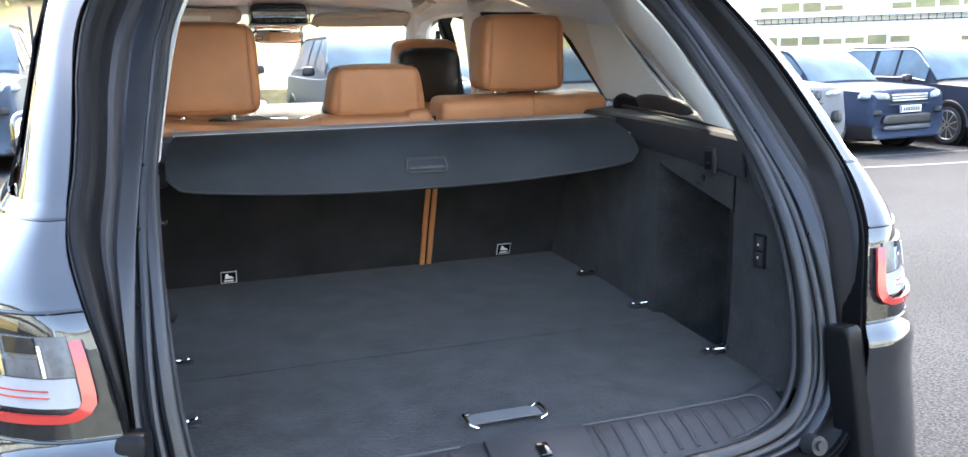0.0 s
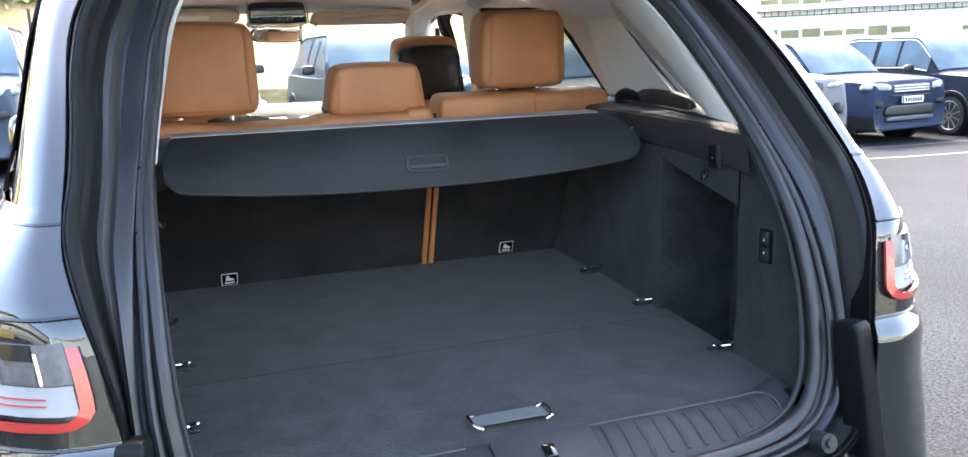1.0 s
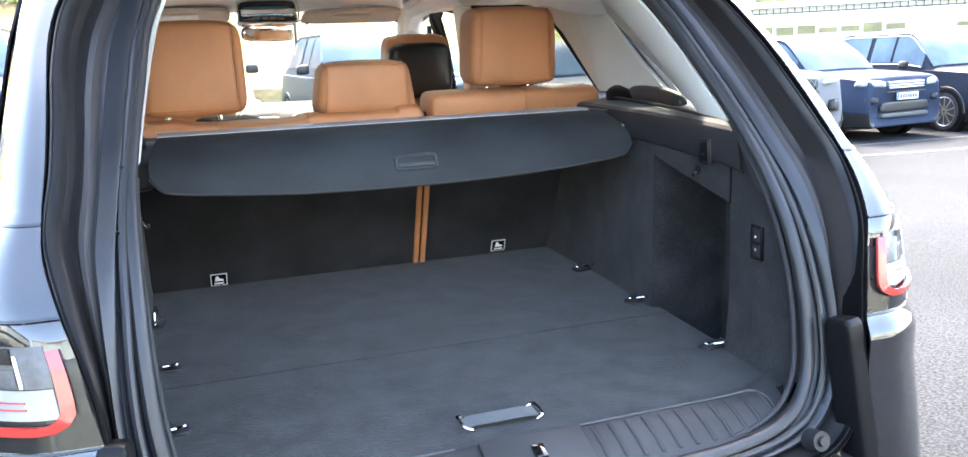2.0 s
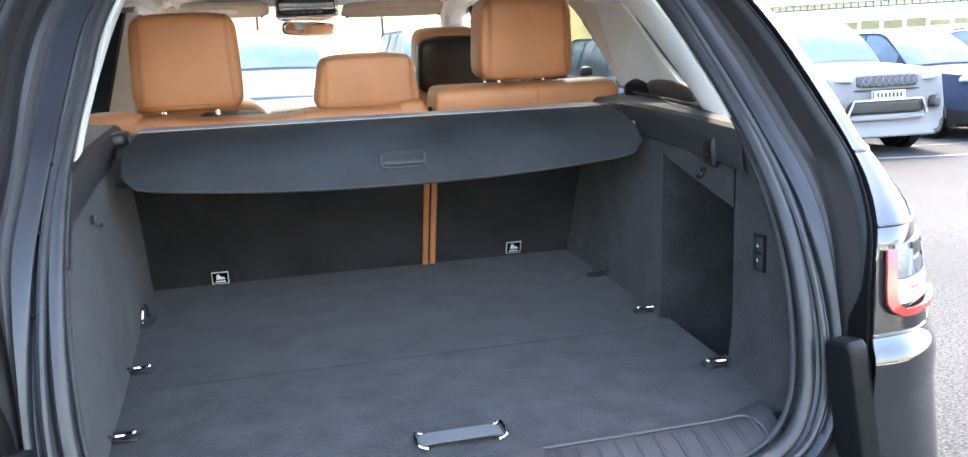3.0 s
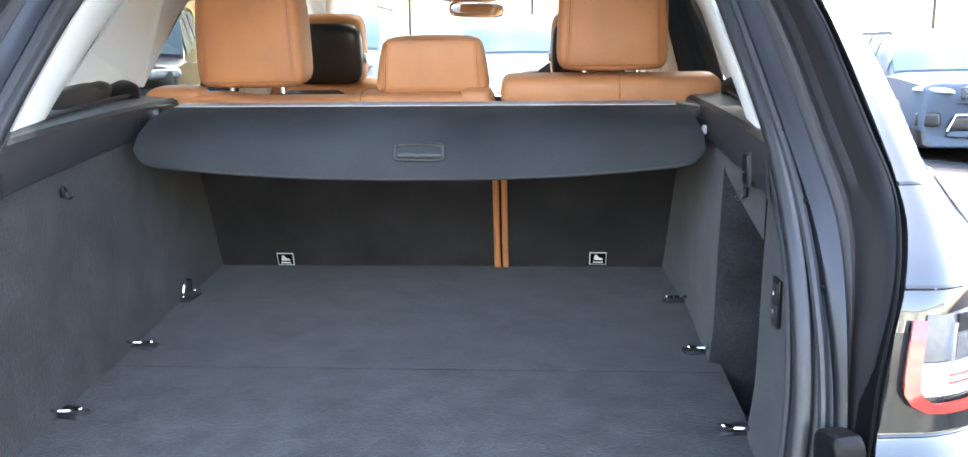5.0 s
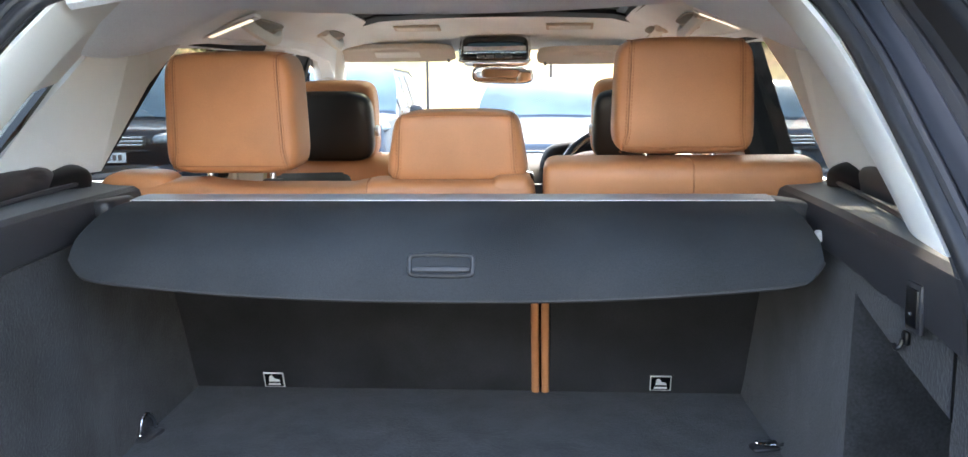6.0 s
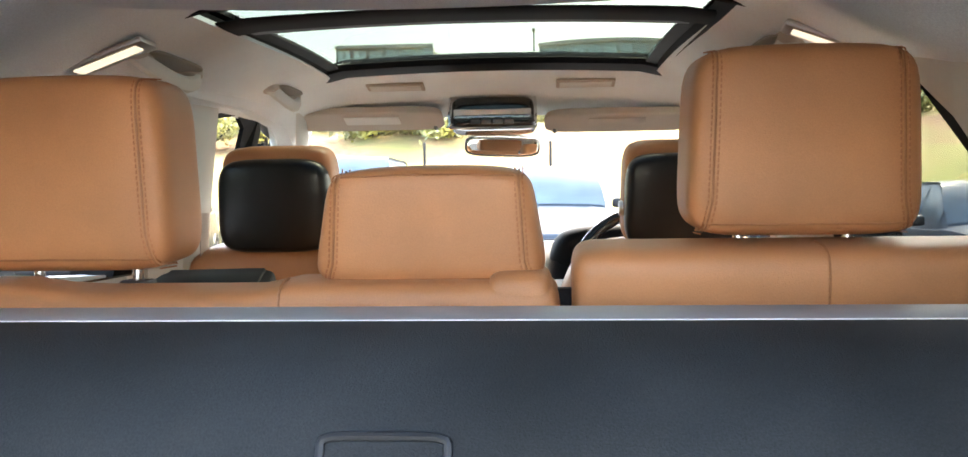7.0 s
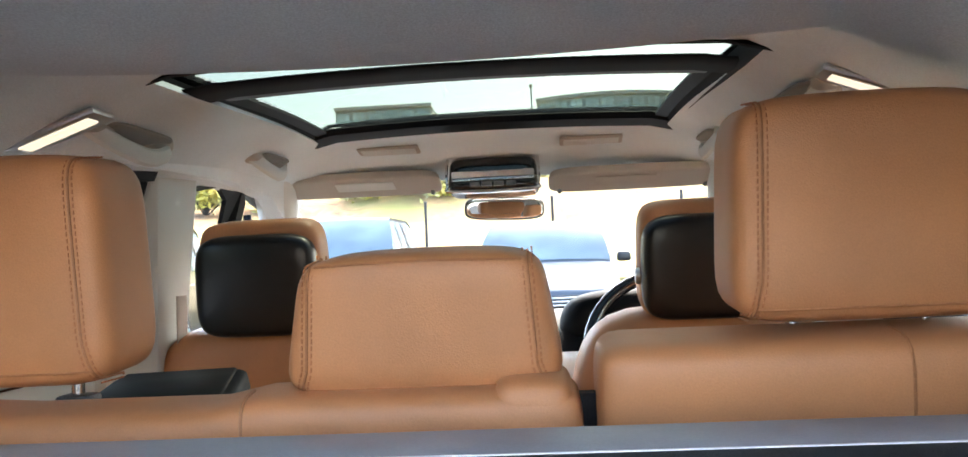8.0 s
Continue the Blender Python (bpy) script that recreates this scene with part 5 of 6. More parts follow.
for s in (1, -1):
    v = thing("sun_visor", "beige fabric sun visor folded up under the roof", "sun visor", "sun visors")
    bm = B()
    cushion(bm, 0.43, 0.125, 0.026, 0.96, 6, 10)
    vb = part("flap", bm, BEIGE_DARK, v, "beige visor flap")
    bm = B()
    box(bm, (-s * 0.02, -0.02, -0.0145), (0.15, 0.05, 0.003), 0.001)
    part("mirror_cover", bm, BEIGE if s < 0 else BEIGE_DARK, vb)
    bm = B()
    rod(bm, (-s * 0.19, 0.05, 0.004), (s * 0.19, 0.05, 0.004), 0.012)
    part("rod", bm, BEIGE, v)
    bm = B()
    cushion(bm, 0.04, 0.03, 0.03, 1, 3, 5, pose(s * 0.18, 0.05, 0.022))
    part("bracket", bm, BEIGE, v)
    for k in (-1, 1):
        bm = B()
        tube(bm, smooth_line([(k * 0.185, 0.060, 0.030), (k * 0.185, 0.035, 0.022), (k * 0.185, 0.030, -0.004), (k * 0.185, 0.050, -0.012)], 4), 0.006, 8)
        part("clip", bm, PLASTIC_GREY, v, "grey plastic visor clip")
    v.matrix_basis = pose(s * 0.349 - 0.010, 2.485, 1.557 - s * 0.007, -17, 0, 0)
    vl = thing("vanity_lamp", "slim beige vanity lamp set in the headliner above the visor", "lamp", "vanity lamps")
    bm = B()
    box(bm, (0, 0, 0), (0.150, 0.050, 0.008), 0.003)
    part("frame", bm, BEIGE_DARK, vl, "beige frame")
    bm = B()
    box(bm, (0, 0, -0.003), (0.132, 0.036, 0.006), 0.002)
    part("lens", bm, BEIGE, vl, "pale lens")
    vl.matrix_basis = pose(s * 0.245 - 0.012, 2.36, liner_z(0.245, 2.36) - 0.003, -12)

    def grab_handle(y, x, L_):
        t = thing("grab_handle", "beige plastic grab handle above the door", "grab handle", "grab handles")
        bm = B()
        tube(bm, smooth_line([(0, -L_ / 2, 0.018), (-s * 0.022, -L_ * 0.36, -0.004), (-s * 0.032, 0, -0.018), (-s * 0.022, L_ * 0.36, -0.004), (0, L_ / 2, 0.018)], 5), (0.010, 0.014), 8)
        part("bow", bm, BEIGE, t)
        # feet in darker beige: the shading round the handle put into their colour
        for k in (-1, 1):
            bm = B()
            cushion(bm, 0.05, 0.075, 0.03, 1, 3, 5, pose(0, k * L_ * 0.40, 0.016))
            part("foot", bm, BEIGE_DARK, t)
        # flat plate behind the bow; its taupe stands for the bow's shadow
        bm = B()
        cushion(bm, 0.058, L_ * 0.84, 0.009, 1, 4, 8, pose(-s * 0.012, 0, 0.015, 0, s * 10, 0))
        part("recess", bm, HANDLE_SHADOW, t, "taupe plate behind the bow, standing for its shadow")
        t.matrix_basis = pose(s * x, y, liner_z(x, y) - 0.017)

    grab_handle(1.48, 0.50, 0.25)
    grab_handle(2.11, 0.490, 0.20)

    rl = thing("reading_lamp", "slim lit reading lamp in a chrome frame on the headliner", "lamp", "reading lamps")
    bm = B()
    box(bm, (0, 0, 0), (0.122, 0.088, 0.010), 0.004)
    part("frame", bm, ALU, rl, "metal frame")
    bm = B()
    box(bm, (0, -0.012, -0.005), (0.094, 0.042, 0.005), 0.0015)
    part("diffuser", bm, LAMP, rl, "glowing warm diffuser")
    rl.matrix_basis = pose(s * 0.509 + 0.012, 1.295, liner_z(0.509, 1.295) - 0.007, 4, s * 22, s * -8)


# ---- parked cars ----
TYRE = mat("tyre", (0.018, 0.018, 0.019), 0.9, grain=0.2, scale=80, bump=0.3)
RIM = mat("alloy_rim", (0.55, 0.56, 0.58), 0.3, metal=1.0, blotch=0.1)
# blue-grey base holds the reflected sky, since the gloss is nearly off
SKY_GLASS = mat("sky_tinted_glass", (0.085, 0.125, 0.160), 0.15, blotch=0.35, blotch_scale=1.2, spec=0.035)
HEADLAMP = mat("headlamp_glass", (0.30, 0.33, 0.36), 0.12, coat=0.3, grain=0.3, scale=25)
GRILLE = mat("grille_black", (0.015, 0.015, 0.017), 0.4, grain=0.2, scale=60)
SKID = mat("skid_plate_grey", (0.07, 0.075, 0.08), 0.5, grain=0.05)
MESH_BAR = mat("mesh_bar", (0.12, 0.12, 0.125), 0.4)
PLATE_W = mat("number_plate", (0.75, 0.75, 0.73), 0.5, grain=0.05)
PLATE_INK = mat("plate_bars", (0.05, 0.05, 0.06), 0.6)
PLATE_BLUE = mat("plate_band", (0.03, 0.09, 0.35), 0.5)


def car_paint(name, color):
    return mat(name, color, 0.32, spec=0.02, blotch=0.06, blotch_scale=1.5, grain=0.03, scale=400)


def parked_car(label, paint, x, y, turn, W=1.90, H=1.68, L=4.6, bonnet=1.02, hood=1.25, mesh_grille=False, lamp_h=0.125, bright_line=False, nose=0.0):
    """A parked car. Its own axes: nose at y = 0, looking along -y, tail at +L."""
    t = thing("parked_car", label, "car", "parked cars")
    hw = W / 2
    bn = bonnet - nose          # height of the bonnet at its front edge
    # lower body: cross-sections along the length
    stations = [(0.05, 0.80, 0.38, 0.62), (0.015, 0.88, 0.30, 0.74), (0.0, 0.92, 0.25, bn - 0.20), (0.03, 0.945, 0.23, bn - 0.09), (0.12, 0.965, 0.22, bn - 0.045), (0.45, 0.985, 0.22, bonnet - 0.012 - 0.7 * nose),
                (hood, 1.0, 0.22, bonnet + 0.03), (hood + 0.5, 1.0, 0.22, bonnet + 0.01), (L * 0.6, 1.0, 0.22, bonnet + 0.02), (L - 0.5, 0.98, 0.24, bonnet + 0.05), (L - 0.1, 0.93, 0.30, bonnet), (L, 0.86, 0.40, 0.85)]
    rows = []
    for sy, k, zb, zt in stations:
        h = zt - zb
        half = [(0.0, zt + 0.028), (0.40, zt + 0.024), (0.62, zt + 0.014), (0.70, zt + 0.022), (0.86, zt + 0.002), (0.945, zt - 0.04), (0.975, zt - 0.30 * h), (1.0, zt - 0.5 * h), (0.985, zb + 0.25 * h), (0.95, zb + 0.05 * h), (0.85, zb), (0.0, zb)]
        ring = [(hw * k * u, sy, z) for u, z in half] + [(-hw * k * u, sy, z) for u, z in half[-2:0:-1]]
        ring.append(ring[0])
        rows.append(ring)
    rows = dense(rows, 3)
    bm = B()
    sheet(bm, rows)
    bmesh.ops.remove_doubles(bm, verts=bm.verts, dist=0.001)
    for ends in (rows[0], rows[-1]):
        vs = [min(bm.verts, key=lambda v: (v.co - Vector(p)).length) for p in ends[:-1]]
        try:
            bm.faces.new(vs)
        except ValueError:
            pass
    bmesh.ops.recalc_face_normals(bm, faces=bm.faces)
    body = part("body", bm, paint, t, "painted bodywork")
    # lower cladding along the flanks
    for s in (1, -1):
        strips = []
        for sy, k, zb, zt in stations[1:-1]:
            h = zt - zb
            strips.append([(s * (hw * k * u + 0.010), sy - (0.012 if sy < 0.1 else 0), z) for u, z in ((0.992, zb + 0.30 * h), (0.985, zb + 0.23 * h), (0.955, zb + 0.04 * h), (0.86, zb - 0.006))])
        bm = B()
        sheet(bm, dense(strips, 2))
        part("cladding", bm, GRILLE, t, "black lower cladding")
    # greenhouse: the glass lies proud on one skin
    z0 = bonnet + 0.01
    g = [(hood, 0.86, z0), (hood + 0.34, 0.82, z0 + (H - z0) * 0.52), (hood + 0.74, 0.72, H - 0.03), (hood + 1.1, 0.71, H), (L * 0.62, 0.71, H), (L - 0.75, 0.70, H - 0.04), (L - 0.22, 0.78, z0 + 0.05)]
    rows = []
    for sy, k, z in g:
        rows.append([(hw * 0.92, sy, z0 - 0.02), (hw * (k + (0.92 - k) * 0.5), sy, (z0 + z) / 2), (hw * k, sy, z - 0.035), (hw * k * 0.94, sy, z), (0, sy, z + 0.022), (-hw * k * 0.94, sy, z), (-hw * k, sy, z - 0.035), (-hw * (k + (0.92 - k) * 0.5), sy, (z0 + z) / 2), (-hw * 0.92, sy, z0 - 0.02)])
    skin = [smooth_line(r, 4) for r in dense(rows, 3)]
    bm = B()
    sheet(bm, skin)
    bmesh.ops.recalc_face_normals(bm, faces=bm.faces)
    part("cabin", bm, paint, t, "painted roof and pillars")

    def on_skin(fi, fj, off):
        i, j = min(int(fi), len(skin) - 2), min(int(fj), len(skin[0]) - 2)
        p00, p01, p10, p11 = (Vector(q) for q in (skin[i][j], skin[i][j + 1], skin[i + 1][j], skin[i + 1][j + 1]))
        p = p00.lerp(p01, fj - j).lerp(p10.lerp(p11, fj - j), fi - i)
        nrm = (p10 - p00).cross(p01 - p00).normalized()
        if nrm.dot(Vector((p.x, 0.3 * (p.y - L * 0.5), p.z - z0 + 0.2))) < 0:
            nrm = -nrm
        return p + nrm * off

    def pane(name, i0, i1, j0, j1, label):
        bm = B()
        sheet(bm, [[on_skin(i0 + (i1 - i0) * a / 8, j0 + (j1 - j0) * c / 8, 0.014) for c in range(9)] for a in range(9)])
        bmesh.ops.recalc_face_normals(bm, faces=bm.faces)
        return part(name, bm, SKY_GLASS, t, label)

    if bright_line:
        for j in (1.3, 7.8, 30.7, 24.2):
            bm = B()
            tube(bm, [on_skin(2.8 + 12.2 * k / 16, j, 0.016) for k in range(17)], 0.011, 6)
            part("window_trim", bm, RIM, t, "bright window trim")
    ws = pane("windscreen", 0.5, 5.8, 10.3, 21.7, "windscreen with the pale sky painted into its glass")
    for s, (j0, j1) in ((1, (1.6, 7.6)), (-1, (24.4, 30.4))):
        for i0, i1 in ((2.6, 8.8), (9.2, 11.8), (12.2, 15.0)):
            pane("side_window", i0, i1, j0, j1, "dark side window")
        # headlamp, mirror, fog opening
        bm = B()
        cushion(bm, 0.50, 0.26, lamp_h, 0.9, 3.5, 8, pose(s * hw * 0.76, 0.120, bn - 0.145, -8, s * -3, s * 32))
        hl = part("headlight", bm, HEADLAMP, t, "clear headlight")
        for k in range(2):
            bm = B()
            c_ = Vector((s * (hw * 0.66 + 0.16 * k), 0.010 + 0.11 * k, bn - 0.148))
            rod(bm, c_ + Vector((0, 0.03, 0)), c_ - Vector((0, 0.012, 0)), lamp_h * 0.42, lamp_h * 0.36, 14)
            part("projector", bm, GRILLE, hl, "dark projector lens")
        bm = B()
        cushion(bm, 0.20, 0.12, 0.14, 0.85, 3.5, 8, pose(s * (hw + 0.10), hood + 0.55, bonnet + 0.10))
        part("mirror", bm, GRILLE, t, "dark door mirror")
        bm = B()
        cushion(bm, 0.30 if mesh_grille else 0.24, 0.12, 0.17 if mesh_grille else 0.10, 0.9, 6, 6, pose(s * hw * 0.83, 0.050, bn - (0.48 if mesh_grille else 0.40), 0, 0, s * 32))
        part("fog_opening", bm, GRILLE, t, "black bumper opening")
    # grille with bars, lower intake, plate
    bm = B()
    cushion(bm, W * 0.48, 0.10, 0.16 if mesh_grille else 0.14, 1.05, 8, 8, pose(0, 0.035, bn - 0.175, -10))
    gr = part("grille", bm, GRILLE, t, "black grille")
    for i in range(18 if mesh_grille else 3):
        bm = B()
        if mesh_grille:
            box(bm, (W * 0.05 * (i % 9 - 4), -0.020, bn - 0.175), (0.010, 0.012, 0.15), 0.003, pose(0, 0, 0, -10, 35 if i < 9 else -35))
        else:
            box(bm, (0, -0.018 + 0.005 * i, bn - 0.215 + 0.042 * i), (W * 0.45, 0.014, 0.022), 0.004)
        part("bar", bm, MESH_BAR if mesh_grille else RIM, gr)
    bm = B()
    cushion(bm, W * (0.62 if mesh_grille else 0.66), 0.10, 0.17, 0.90, 6, 8, pose(0, 0.03, bn - 0.52))
    li = part("lower_intake", bm, GRILLE, t, "black lower intake")
    if mesh_grille:
        w_ = W * 0.31
        bm = B()
        tube(bm, [(-w_, -0.028, bn - 0.615), (-w_ * 0.86, -0.034, bn - 0.425), (w_ * 0.86, -0.034, bn - 0.425), (w_, -0.028, bn - 0.615)], 0.018, 8)
        part("intake_surround", bm, RIM, li, "pale intake surround")
    bm = B()
    cushion(bm, W * 0.62, 0.09, 0.075, 0.95, 5, 8, pose(0, 0.02, bn - 0.655))
    part("skid_plate", bm, SKID if not mesh_grille else paint, t, "grey skid plate")
    bm = B()
    cushion(bm, W * 0.52, 0.05, 0.028, 1.0, 5, 6, pose(0, 0.004, bn - 0.285))
    part("bumper_slot", bm, GRILLE, t, "black slot under the grille")
    bm = B()
    box(bm, (0, -0.035, bn - 0.355), (0.52, 0.012, 0.112), 0.003)
    p = part("number_plate", bm, PLATE_W, t, "white number plate")
    bm = B()
    box(bm, (-0.238, -0.042, bn - 0.355), (0.036, 0.004, 0.10))
    part("plate_band", bm, PLATE_BLUE, p, smooth=False)
    for i in range(7):
        bm = B()
        box(bm, (-0.165 + 0.06 * i, -0.042, bn - 0.355), (0.040, 0.004, 0.066))
        part("plate_bar", bm, PLATE_INK, p, smooth=False)
    bm = B()
    box(bm, (0, L * 0.5, 0.26), (W * 0.94, L * 0.86, 0.14), 0.02)
    part("underbody", bm, GRILLE, t)
    for s in (1, -1):
        for wy in (0.88, L - 0.95):
            m = pose(s * (hw - 0.10), wy, 0.35, 0, 90, 0)
            bm = B()
            bmesh.ops.create_cone(bm, cap_ends=True, segments=28, radius1=0.35, radius2=0.35, depth=0.235, matrix=m)
            bmesh.ops.bevel(bm, geom=[e for e in bm.edges if len(e.link_faces) == 2 and e.calc_face_angle(0) > 1], offset=0.03, segments=2, affect="EDGES")
            wh = part("wheel", bm, TYRE, t, "black tyre")
            bm = B()
            sheet(bm, [[(s * (hw + dx), wy + r * math.sin(a), 0.35 + r * math.cos(a)) for a in np.linspace(0, 2 * math.pi * s, 25)] for r, dx in ((0.255, 0.020), (0.25, 0.022), (0.235, 0.010), (0.225, -0.06))])
            part("rim", bm, RIM, wh, "alloy rim")
            for i in range(10):
                a = 2 * math.pi * i / 10
                bm = B()
                box(bm, (0, 0, 0.13), (0.02, 0.026, 0.21), 0.004)
                bmesh.ops.transform(bm, matrix=Matrix.Translation((s * (hw + 0.008), wy, 0.35)) @ Matrix.Rotation(a, 4, "X"), verts=bm.verts)
                part("spoke", bm, RIM, wh, smooth=False)
            # black disc on the uncut flank stands for the shade inside the wheel housing
            bm = B()
            rod(bm, (s * (hw - 0.16), wy, 0.36), (s * (hw + 0.003), wy, 0.36), 0.415, n=28)
            part("arch_liner", bm, FRAME_BLACK, t, "dark disc standing for the shaded wheel housing")
            # dark arch
            bm = B()
            tube(bm, [(s * (hw * 0.985), wy + 0.40 * math.sin(a), 0.35 + 0.40 * math.cos(a)) for a in np.linspace(-1.6, 1.6, 15)], (0.02, 0.035), 8)
            part("wheel_arch", bm, GRILLE, t, "black wheel arch")
    t.matrix_basis = pose(x, y, ground_z(x, y + 1.5), 0, 0, turn)
    return t


BLUE = car_paint("blue_paint", (0.032, 0.043, 0.070))
DARK = car_paint("dark_paint", (0.02, 0.024, 0.034))
PALE = car_paint("pale_silver_paint", (0.21, 0.21, 0.212))
SILVER = car_paint("silver_blue_paint", (0.070, 0.088, 0.112))
BLACKP = mat("black_car_paint", (0.010, 0.011, 0.014), 0.3, coat=0.3, spec=0.3, blotch=0.06, blotch_scale=1.5)
GREEN = car_paint("pale_green_paint", (0.20, 0.23, 0.22))
parked_car("blue compact off-roader parked nose out on the asphalt", BLUE, 11.25, 10.5, 8, 1.90, 1.70, 4.6, 1.07)
parked_car("dark navy off-roader with bright window trim parked nose out", DARK, 13.6, 10.1, -3, 1.95, 1.72, 4.8, 1.06, bright_line=True)
parked_car("pale silver sporty off-roader with a black mesh grille", PALE, 8.1, 9.45, 0, 1.98, 1.83, 4.85, 1.16, mesh_grille=True, lamp_h=0.075)
parked_car("silver blue off-roader with a wide dark mesh grille", SILVER, 5.75, 10.2, -4, 1.94, 1.65, 4.7, 1.05, mesh_grille=True, lamp_h=0.075)
parked_car("pale silver off-roader parked nose out on the asphalt", GREEN, 6.2, 16.6, 20, 1.9, 1.66, 4.7)
parked_car("silver blue crossover parked nose out facing the black car", SILVER, 2.88, 10.6, 2, 1.90, 1.66, 4.7, 1.05)
parked_car("silver blue off-roader parked nose out facing the black car", SILVER, 0.0, 10.7, 0, 1.93, 1.68, 4.7, 1.08, nose=0.22)
parked_car("blue boxy off-roader parked nose out facing the black car", SILVER, -2.9, 11.0, 0, 1.98, 1.87, 4.7, 1.16)
parked_car("black off-roader with a bright grille parked nose out", BLACKP, -4.9, 9.4, 14, 1.98, 1.84, 4.9, 1.08)

# painted lines on the asphalt
for a, b, paint_ in (((4.0, 9.1), (22, 8.6), LINE), ((4.5, 10.4), (22, 9.8), LINE_WORN)):
    bm = B()
    sheet(bm, [[(a[0] + (b[0] - a[0]) * k / 40, a[1] + (b[1] - a[1]) * k / 40 + d, 0.006 + ground_z(a[0] + (b[0] - a[0]) * k / 40, a[1] + (b[1] - a[1]) * k / 40 + d)) for k in range(41)] for d in (-0.04, 0.04)], 0.003)
    tagged(part("bay_line", bm, paint_, smooth=False), "worn white line painted on the asphalt", "road marking", "bay lines")

# ---- posts, bank, shrubs and buildings ahead ----
POST = mat("dark_post", (0.03, 0.03, 0.03), 0.7, grain=0.2)
for i in range(10):
    bm = B()
    rod(bm, (0, 0, 0), (0, 0, 2.45), 0.035, 0.03, 10)
    rod(bm, (0, 0, 2.45), (0, 0, 2.48), 0.04, 0.02, 10)
    p = tagged(part("post", bm, POST), "slim dark post behind the parked cars", "post", "posts along the bank")
    px = -12.9 + 2.61 * i
    p.location = (px, 19.0 - 0.02 * px * px, ground_z(px, 19.0))

GRASS = mat("dry_grass", (0.27, 0.195, 0.085), 0.95, grain=0.4, scale=5, blotch=0.35, blotch_scale=0.22, tint=(0.20, 0.20, 0.05), bump=0.6)
EARTH = mat("bare_red_earth", (0.26, 0.145, 0.07), 0.95, grain=0.4, scale=4, blotch=0.6, blotch_scale=0.30, tint=(0.16, 0.15, 0.04), bump=0.6)
MEADOW = mat("green_meadow", (0.17, 0.175, 0.035), 0.95, grain=0.5, scale=5, blotch=0.5, blotch_scale=0.25, tint=(0.25, 0.17, 0.06), bump=0.7)
rows = []
for r, z in ((20.5, 0.0), (21.0, 0.9), (23, 1.5), (25, 2.1), (27.5, 2.8), (31, 3.6), (33, 4.1), (36, 4.7), (44, 5.4), (60, 6.5), (90, 9.0), (130, 10.0)):
    row = []
    for a in np.linspace(-95, 36, 110):
        rr = r + (1.2 * noise.noise((a * 0.09, r * 0.1, 3)) + 0.7 * noise.noise((a * 0.5, r * 0.15, 5))) * min(1, (r - 20) / 5)
        row.append((rr * math.sin(radians(a)), rr * math.cos(radians(a)), GROUND - 0.05 + z * (1 + 0.18 * noise.noise((a * 0.07, r * 0.2, 8))) * min(1.0, max(0.0, (36 - a) / 9))))
    rows.append(row)
bm = B()
sheet(bm, rows[:5][::-1])
bank = tagged(part("bank", bm, GRASS), "sunlit bank of dry grass, red earth and green meadow", "bank", kind="structure")
bm = B()
sheet(bm, rows[4:7][::-1])
part("earth_slope", bm, EARTH, bank, "bare reddish earth")
bm = B()
sheet(bm, rows[6:][::-1])
part("meadow", bm, MEADOW, bank, "green meadow on the crest")

LEAF = mat("leaf", (0.36, 0.35, 0.17), 0.7, grain=0.3, scale=8, blotch=0.4, blotch_scale=0.8, tint=(0.38, 0.33, 0.06))


def shrub(x, y, z, r, seed):
    """A bush of many small leaves on bent twigs."""
    rnd = random.Random(seed)
    t = thing("shrub", "sunlit yellow-green shrub on the grassy bank", "shrub", "shrubs on the bank")
    bm = B()
    tips = []
    for i in range(16):
        a, e = rnd.uniform(0, 6.283), rnd.uniform(0.5, 1.45)
        L_ = r * rnd.uniform(0.7, 1.15)
        q = Vector((math.cos(a) * math.cos(e), math.sin(a) * math.cos(e), math.sin(e))) * L_
        mid_ = q * 0.5 + Vector((rnd.uniform(-1, 1), rnd.uniform(-1, 1), 0.4)) * r * 0.12
        tube(bm, [(0, 0, -0.2), mid_, q], 0.02 * r, 5)
        tips += [mid_.lerp(q, k / 5) for k in range(6)]
    part("twigs", bm, POST, t)
    vs, fs = [], []
    for i in range(1500):
        c = tips[rnd.randrange(len(tips))] + Vector((rnd.gauss(0, 1), rnd.gauss(0, 1), rnd.gauss(0, 0.8))) * r * 0.16
        u = Vector((rnd.gauss(0, 1), rnd.gauss(0, 1), rnd.gauss(0, 1))).normalized()
        v = u.orthogonal().normalized()
        k = r * rnd.uniform(0.06, 0.12)
        n0 = len(vs)
        vs += [c - u * k, c + v * k * 0.5, c + u * k, c - v * k * 0.5]
        fs.append((n0, n0 + 1, n0 + 2, n0 + 3))
    me = bpy.data.meshes.new("crown")
    me.from_pydata([tuple(v) for v in vs], [], fs)
    me.materials.append(LEAF)
    cr = new("crown", me)
    cr.parent = t
    tagged(cr, kind="stuff")
    t.matrix_basis = pose(x, y, z)


rs = random.Random(4)
